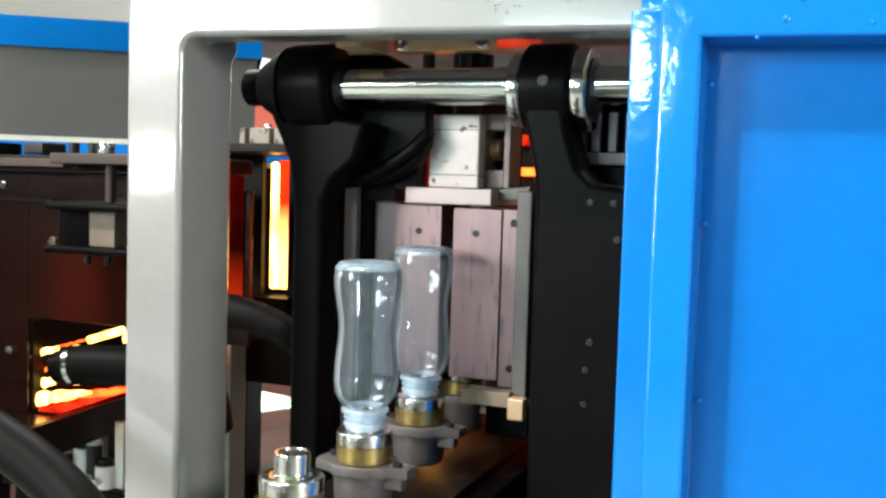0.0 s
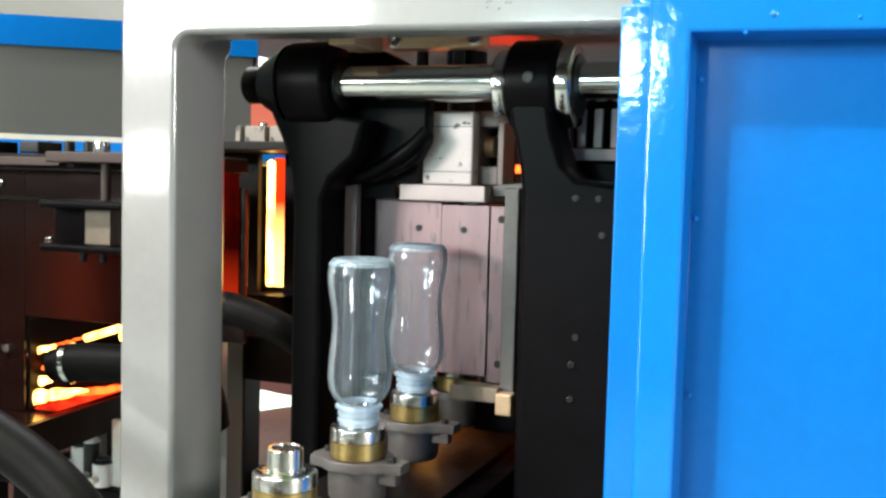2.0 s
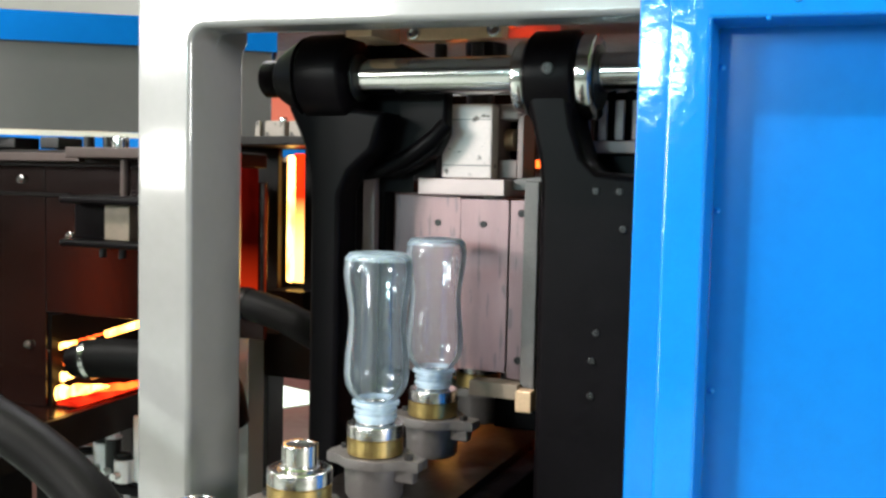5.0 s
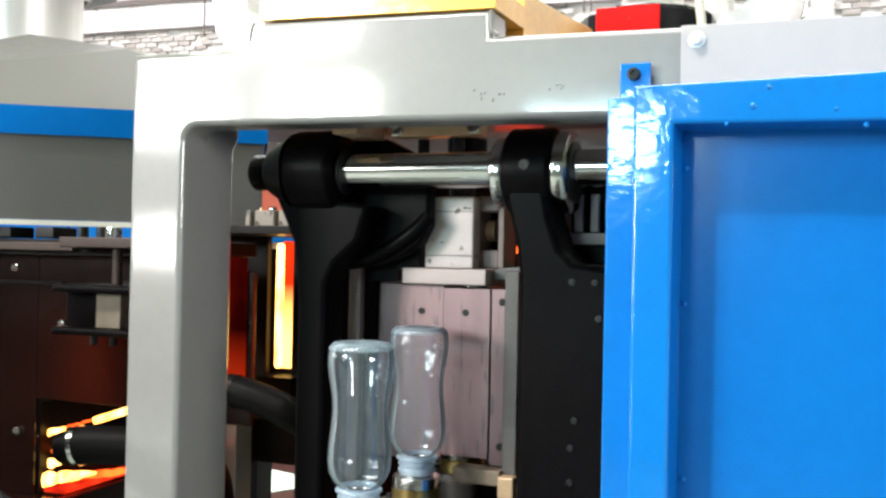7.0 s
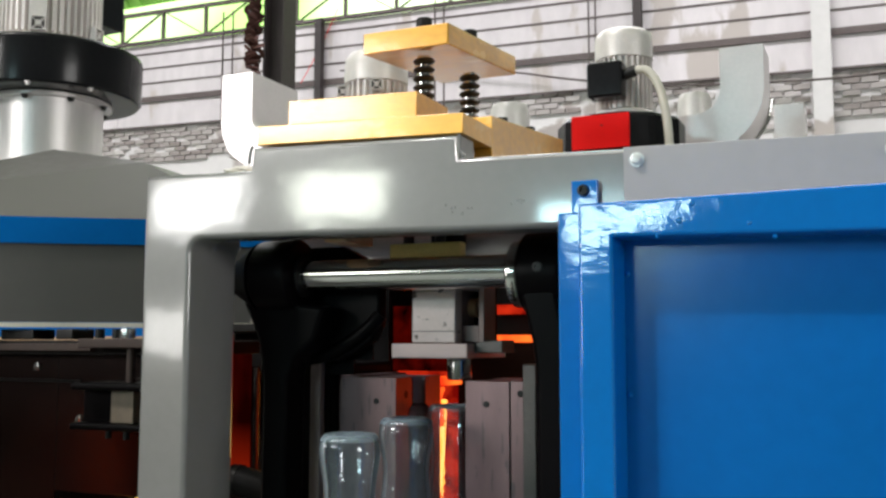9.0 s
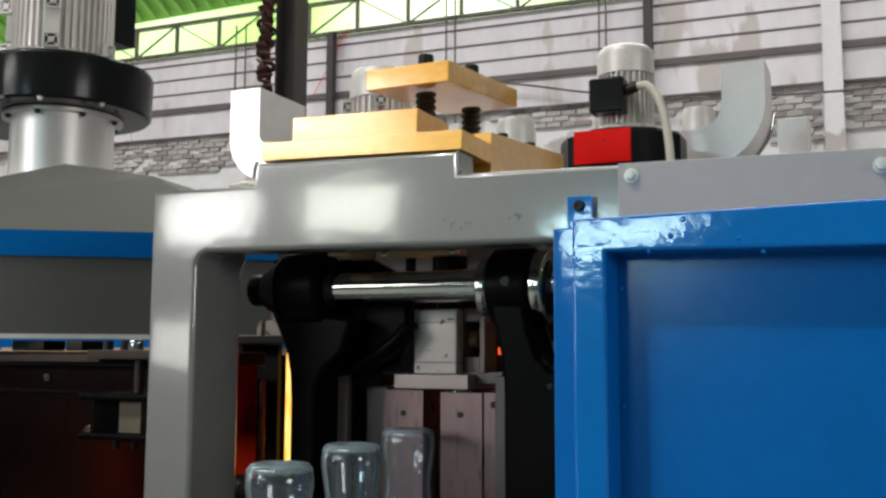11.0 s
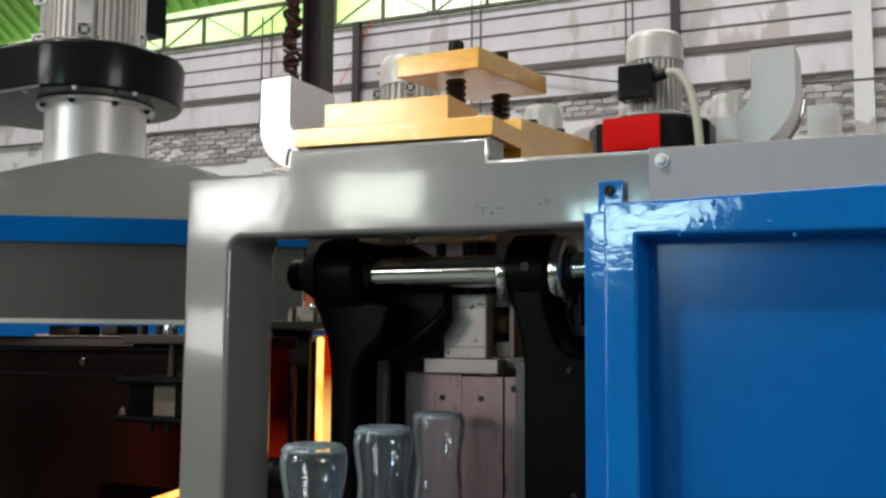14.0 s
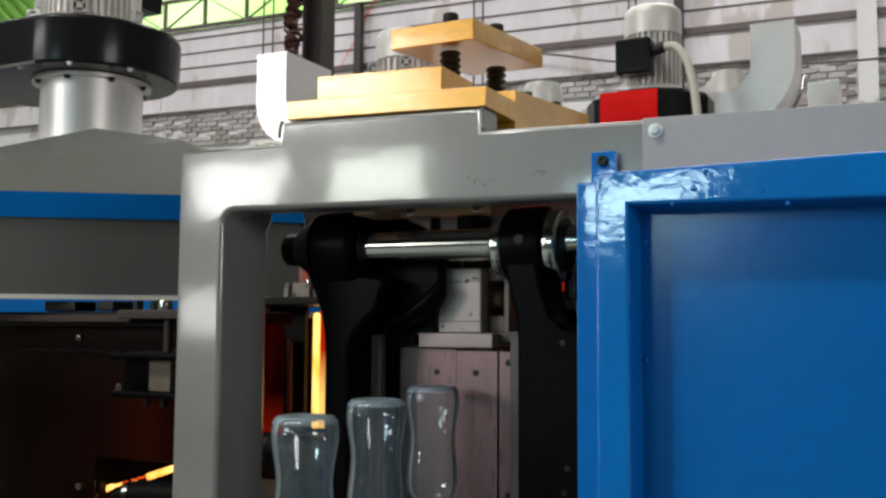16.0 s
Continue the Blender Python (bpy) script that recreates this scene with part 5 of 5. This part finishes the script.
def tower():
    t = thing("oven_tower", "grey sheet-metal oven hood with a blue band and pyramid top", "oven hood", at=(-0.96, 1.30, 0))
    # footprint turned a little against the frame: front left corner is nearest
    a = radians(34)
    ux, uy = Vector((math.cos(a), math.sin(a))), Vector((-math.sin(a), math.cos(a)))
    base = Vector((-0.83, 1.0)) - Vector((-0.96, 1.30))

    def corner(u, v):
        p = base + ux * u + uy * v
        return p.x, p.y

    foot = [corner(-0.42, 0), corner(0.265, 0), corner(0.265, 0.70), corner(-0.42, 0.70)]
    hood = new_bm()
    eave = [hood.verts.new((x, y, 1.6965)) for x, y in foot]
    peak = hood.verts.new((-1.005 + 0.96, 1.135 - 1.30, 1.834))
    shoulder = hood.verts.new((-0.826 + 0.96, 1.135 - 1.30, 1.801))
    back = hood.verts.new((-1.18 + 0.96, 1.42 - 1.30, 1.84))
    side = hood.verts.new((-0.86 + 0.96, 1.36 - 1.30, 1.80))
    for f in ((eave[0], eave[1], shoulder, peak), (eave[1], eave[2], side, shoulder), (eave[2], eave[3], back, side), (eave[3], eave[0], peak, back), (peak, shoulder, side, back), eave[::-1]):
        hood.faces.new(f)
    bmesh.ops.triangulate(hood, faces=hood.faces[:])
    bmesh.ops.recalc_face_normals(hood, faces=hood.faces[:])
    part("hood", hood, HOOD_PAINT, t, "grey painted sheet hood", smooth=False)
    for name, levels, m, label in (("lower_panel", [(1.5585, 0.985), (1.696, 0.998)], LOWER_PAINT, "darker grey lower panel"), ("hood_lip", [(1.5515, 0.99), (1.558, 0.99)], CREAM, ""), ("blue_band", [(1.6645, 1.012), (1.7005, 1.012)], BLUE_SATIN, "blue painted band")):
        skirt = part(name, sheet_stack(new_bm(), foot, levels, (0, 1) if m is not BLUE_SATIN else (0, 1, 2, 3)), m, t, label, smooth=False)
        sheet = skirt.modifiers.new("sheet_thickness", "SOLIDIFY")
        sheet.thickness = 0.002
    for u, v in ((-0.39, 0.03), (0.23, 0.03), (0.23, 0.66), (-0.39, 0.66)):
        x, y = corner(u, v)
        if v > 0.1:
            part("leg", box(new_bm(), x - 0.02, x + 0.02, y - 0.02, y + 0.02, 0, 1.545, 0.002), BLUE_SATIN, t)
    part("blue_beam", box(new_bm(), -1.35, 0.26, 0.70, 0.74, 1.54, 1.6105, 0.002), BLUE_SATIN, t)
    part("tan_strip", box(new_bm(), -1.35, 0.26, 0.70, 0.74, 1.611, 1.632, 0.001), COPPER, t, "tan strip on the blue beam")
    part("beam_joint", box(new_bm(), -0.86, -0.79, 0.692, 0.6998, 1.535, 1.613, 0.002), BLUE_SATIN, t)
    for x in (-1.33, 0.22):
        part("leg", box(new_bm(), x - 0.02, x + 0.02, 0.70, 0.74, 0, 1.5395, 0.002), BLUE_SATIN, t)
    part("rear_panel", box(new_bm(), -0.75, 0.28, 0.345, 0.36, 1.2, 1.545), COPPER, t, "tan rear panel")
    d = thing("drive_drum", "brushed silver drum flange on the hood top", "drum", at=(-1.135, 1.25, 1.845))
    part("drum", lathe(new_bm(), [(0, -0.05), (0.087, -0.05), (0.087, 0.094), (0.101, 0.095), (0.101, 0.101), (0, 0.101)], None, 56), BRUSHED, d)
    for k in range(8):
        ang = 2 * math.pi * k / 8 + 0.35
        part("bolt", hexbolt(new_bm(), (0.094 * math.cos(ang), 0.094 * math.sin(ang), 0.0945), (0, 0, -1), 0.0045, 0.006), BLACK_BOLT, d)
    g = thing("belt_guard", "glossy black oval belt guard", "guard", at=(-1.132, 1.25, 1.9465))
    outline = []
    for k in range(96):
        ang = 2 * math.pi * k / 96
        outline.append((0.150 * math.cos(ang) + (-0.14 if math.cos(ang) < 0 else 0), 0.148 * math.sin(ang)))
    part("guard", sheet_stack(new_bm(), outline, [(0.001, 0.965), (0.006, 0.992), (0.074, 1.0), (0.081, 0.99), (0.084, 0.96)]), BLACK_GLOSS, g)
    part("sticker", box(new_bm(), -0.262, -0.228, -0.1495, -0.1475, 0.018, 0.058), CREAM, g, "white paper sticker")
    part("seam", box(new_bm(), -0.1, 0.02, -0.1492, -0.147, -0.001, 0.004, 0.0005), CAST_ALU, g)
    for ang in (-100, -60, -20):
        part("bolt", hexbolt(new_bm(), (0.14 * math.cos(radians(ang)), 0.14 * math.sin(radians(ang)), 0.002), (0, 0, -1), 0.004, 0.005), ZINC, g)
    m = motor("drive_motor", "large silver finned electric motor on the belt guard", 0.088, 0.30, (-1.145, 1.25, 2.0310), fins=44)
    for ang, z, turn in ((-128, 0.026, 12), (-128, 0.106, 12), (-55, 0.031, 35), (-55, 0.100, 35), (10, 0.031, 100)):
        lug_block(m, 0.093 * math.cos(radians(ang)), 0.093 * math.sin(radians(ang)), z, 0.0125, radians(turn))
    for ang in (-128, -55):
        bm = box(new_bm(), 0.082, 0.094, -0.0125, 0.0125, 0.042, 0.088)
        bmesh.ops.rotate(bm, verts=bm.verts, cent=(0, 0, 0), matrix=Matrix.Rotation(radians(ang), 3, "Z"))
        part("lug_web", bm, SILVER_PAINT, m)
    part("junction_box", box(new_bm(), -0.04, 0.04, 0.082, 0.14, 0.08, 0.18, 0.004), BLACK_GLOSS, m)


# ---- drives behind the frame ----
def elbow(name, label, x, y, z, w, h, run, depth, flip, bend=(1.25, 0.3)):
    """A square sheet-metal duct that rises and bends towards +x (or -x)."""
    e = thing(name, label, "duct", group="ducts on the machine roof", at=(x, y, z))
    s = -1 if flip else 1
    r_out, r_in = w * bend[0], w * bend[1]
    outline = [(0, h), (0, r_out)]
    for k in range(1, 10):
        a = math.pi + k * math.pi / 20
        outline.append((r_out + r_out * math.cos(a), r_out + r_out * math.sin(a)))
    outline += [(r_out, 0), (run, 0), (run, w), (w + r_in, w)]
    for k in range(1, 8):
        a = 1.5 * math.pi - k * math.pi / 16
        outline.append((w + r_in + r_in * math.cos(a), w + r_in + r_in * math.sin(a)))
    outline += [(w, w + r_in), (w, h)]
    outline = [(s * px, pz) for px, pz in outline]
    part("duct", slab(new_bm(), outline, 0, depth), ZINC, e)
    return e


def roof_drives():
    deck = thing("machine_roof", "grey sheet roof deck behind the front beam", "deck", at=(0, 1.6, 0))
    part("deck_sheet", box(new_bm(), -0.75, 0.9, -0.38, 0.6, 1.70, 1.715, 0.001), HOOD_PAINT, deck)
    for x in (-0.72, 0.86):
        for y in (-0.35, 0.56):
            part("leg", box(new_bm(), x - 0.02, x + 0.02, y - 0.02, y + 0.02, 0, 1.6995, 0.002), GREY_PAINT, deck)
    el = elbow("bent_duct", "pale galvanised duct elbow rising from the roof", -0.753, 1.225, 1.80, 0.056, 0.148, 0.22, 0.13, False)
    part("stand", box(new_bm(), 0.10, 0.2, 0.02, 0.1, -0.084, -0.0005), ZINC, el)
    er = elbow("bent_duct", "pale galvanised duct elbow rising from the roof", 0.030, 1.49, 1.815, 0.064, 0.163, 0.20, 0.09, True, (1.6, 0.6))
    part("stand", box(new_bm(), -0.17, -0.11, 0.02, 0.07, -0.0995, -0.0005), ZINC, er)
    part("seam_band", tube(new_bm(), [(0.001, 0.092, 0.10), (-0.008, 0.092, 0.06), (-0.034, 0.092, 0.025)], 0.004, 8), STEEL, er)
    bx = thing("vent_box", "small pale sheet-metal vent box", "box", at=(0.035, 1.9, 1.715))
    part("box", box(new_bm(), -0.028, 0.028, 0, 0.06, 0, 0.265, 0.002), ZINC, bx)
    # drive with the red and black guard
    g = thing("belt_guard", "black belt guard with a red warning patch", "guard", at=(-0.163, 1.39, 1.715))
    outline = [(0.092 * math.cos(2 * math.pi * k / 12 + 0.26), 0.092 * math.sin(2 * math.pi * k / 12 + 0.26)) for k in range(12)]
    part("guard", sheet_stack(new_bm(), outline, [(0.0, 0.97), (0.004, 1.0), (0.130, 1.0), (0.135, 0.96)]), BLACK_GLOSS, g, smooth=False)
    part("red_patch", box(new_bm(), -0.047, 0.034, -0.0955, -0.0905, 0.083, 0.131, 0.001), RED_PAINT, g, "worn red warning patch")
    m = motor("fan_motor", "silver finned electric motor with a black terminal box", 0.041, 0.128, (-0.150, 1.36, 1.8505), fins=30)
    jb = part("terminal_box", box(new_bm(), -0.038, 0.012, -0.066, -0.034, 0.020, 0.070, 0.004), BLACK_GLOSS, m, "black terminal box")
    part("gland", cyl(new_bm(), (0.0125, -0.05, 0.052), (0.028, -0.05, 0.056), 0.008, 14), BLACK_BOLT, jb)
    c = thing("motor_cable", "cream motor cable in a drooping arc", "cable")
    part("cable", tube(new_bm(), [(-0.122, 1.31, 1.9065), (-0.107, 1.31, 1.905), (-0.092, 1.31, 1.885), (-0.083, 1.31, 1.85), (-0.078, 1.31, 1.80), (-0.077, 1.31, 1.7155)], 0.0058, 12), CREAM, c)
    for x, y, z, r, h in ((-0.452, 1.17, 1.7155, 0.044, 0.215), (-0.52, 1.9, 1.7155, 0.042, 0.32), (-0.138, 1.9, 1.7155, 0.033, 0.303)):
        q = motor("small_motor", "small silver finned electric motor on the roof deck", r, h, (x, y, z), fins=26, cowl=0.79 if r > 0.043 else 0.7)
        if r > 0.043:
            for ang in (-148, -62):
                lug_block(q, 0.046 * math.cos(radians(ang)), 0.046 * math.sin(radians(ang)), h * 0.745, 0.0078, radians(25))


hall()
machine_frame()
blue_door()
guide_shaft()
LEFT, RIGHT = left_clamp(), right_clamp()
HEAD = press_head()
bearing_plates()
springs()
bottle_line()
oven()
heater_bank()
terminals()
hoses()
rear_oven()
air_fittings()
tower()
roof_drives()
north_bricks()


def motions():
    """The mould opens, the bottles step forward, the mould shuts again."""
    opened = [(0.0, 0.0065), (0.1, 0.0045), (0.2, 0.002), (0.35, 0.0), (7.95, 0.0), (8.1, 0.003), (8.2, 0.010), (8.3, 0.018), (8.4, 0.036), (8.5, 0.0425), (9.9, 0.0425), (10.6, 0.028), (11.2, 0.004), (11.5, 0.0), (16.0, 0.0)]
    walk(LEFT, [(t, pose(-d, 0, 0)) for t, d in opened])
    walk(RIGHT, [(t, pose(d, 0, 0)) for t, d in opened])
    raised = [(0.0, 0.0), (8.2, 0.0), (8.3, 0.004), (8.4, 0.017), (8.5, 0.021), (9.9, 0.021), (10.5, 0.021), (11.0, 0.0), (16.0, 0.0)]
    walk(HEAD, [(t, pose(0, 0, d)) for t, d in raised])
    for ring, k in SPRINGS:
        walk(ring, [(t, pose(0, 0, 0.005 + k * (0.0645 + d))) for t, d in raised])
    step = [(0.0, 0.0), (8.95, 0.0), (9.05, -0.006), (9.15, -0.034), (9.25, -0.070), (9.35, -0.100), (9.45, -0.118), (9.55, -PITCH), (16.0, -PITCH)]
    for things, z in ((CARRIERS, 1.30), (BOTTLES, 1.3005), (PREFORMS, 1.3005)):
        for ob, y in things:
            walk(ob, [(t, pose(-0.288, y + d, z + 0.003 + 0.055 * (y + d - 0.811))) for t, d in step])


motions()
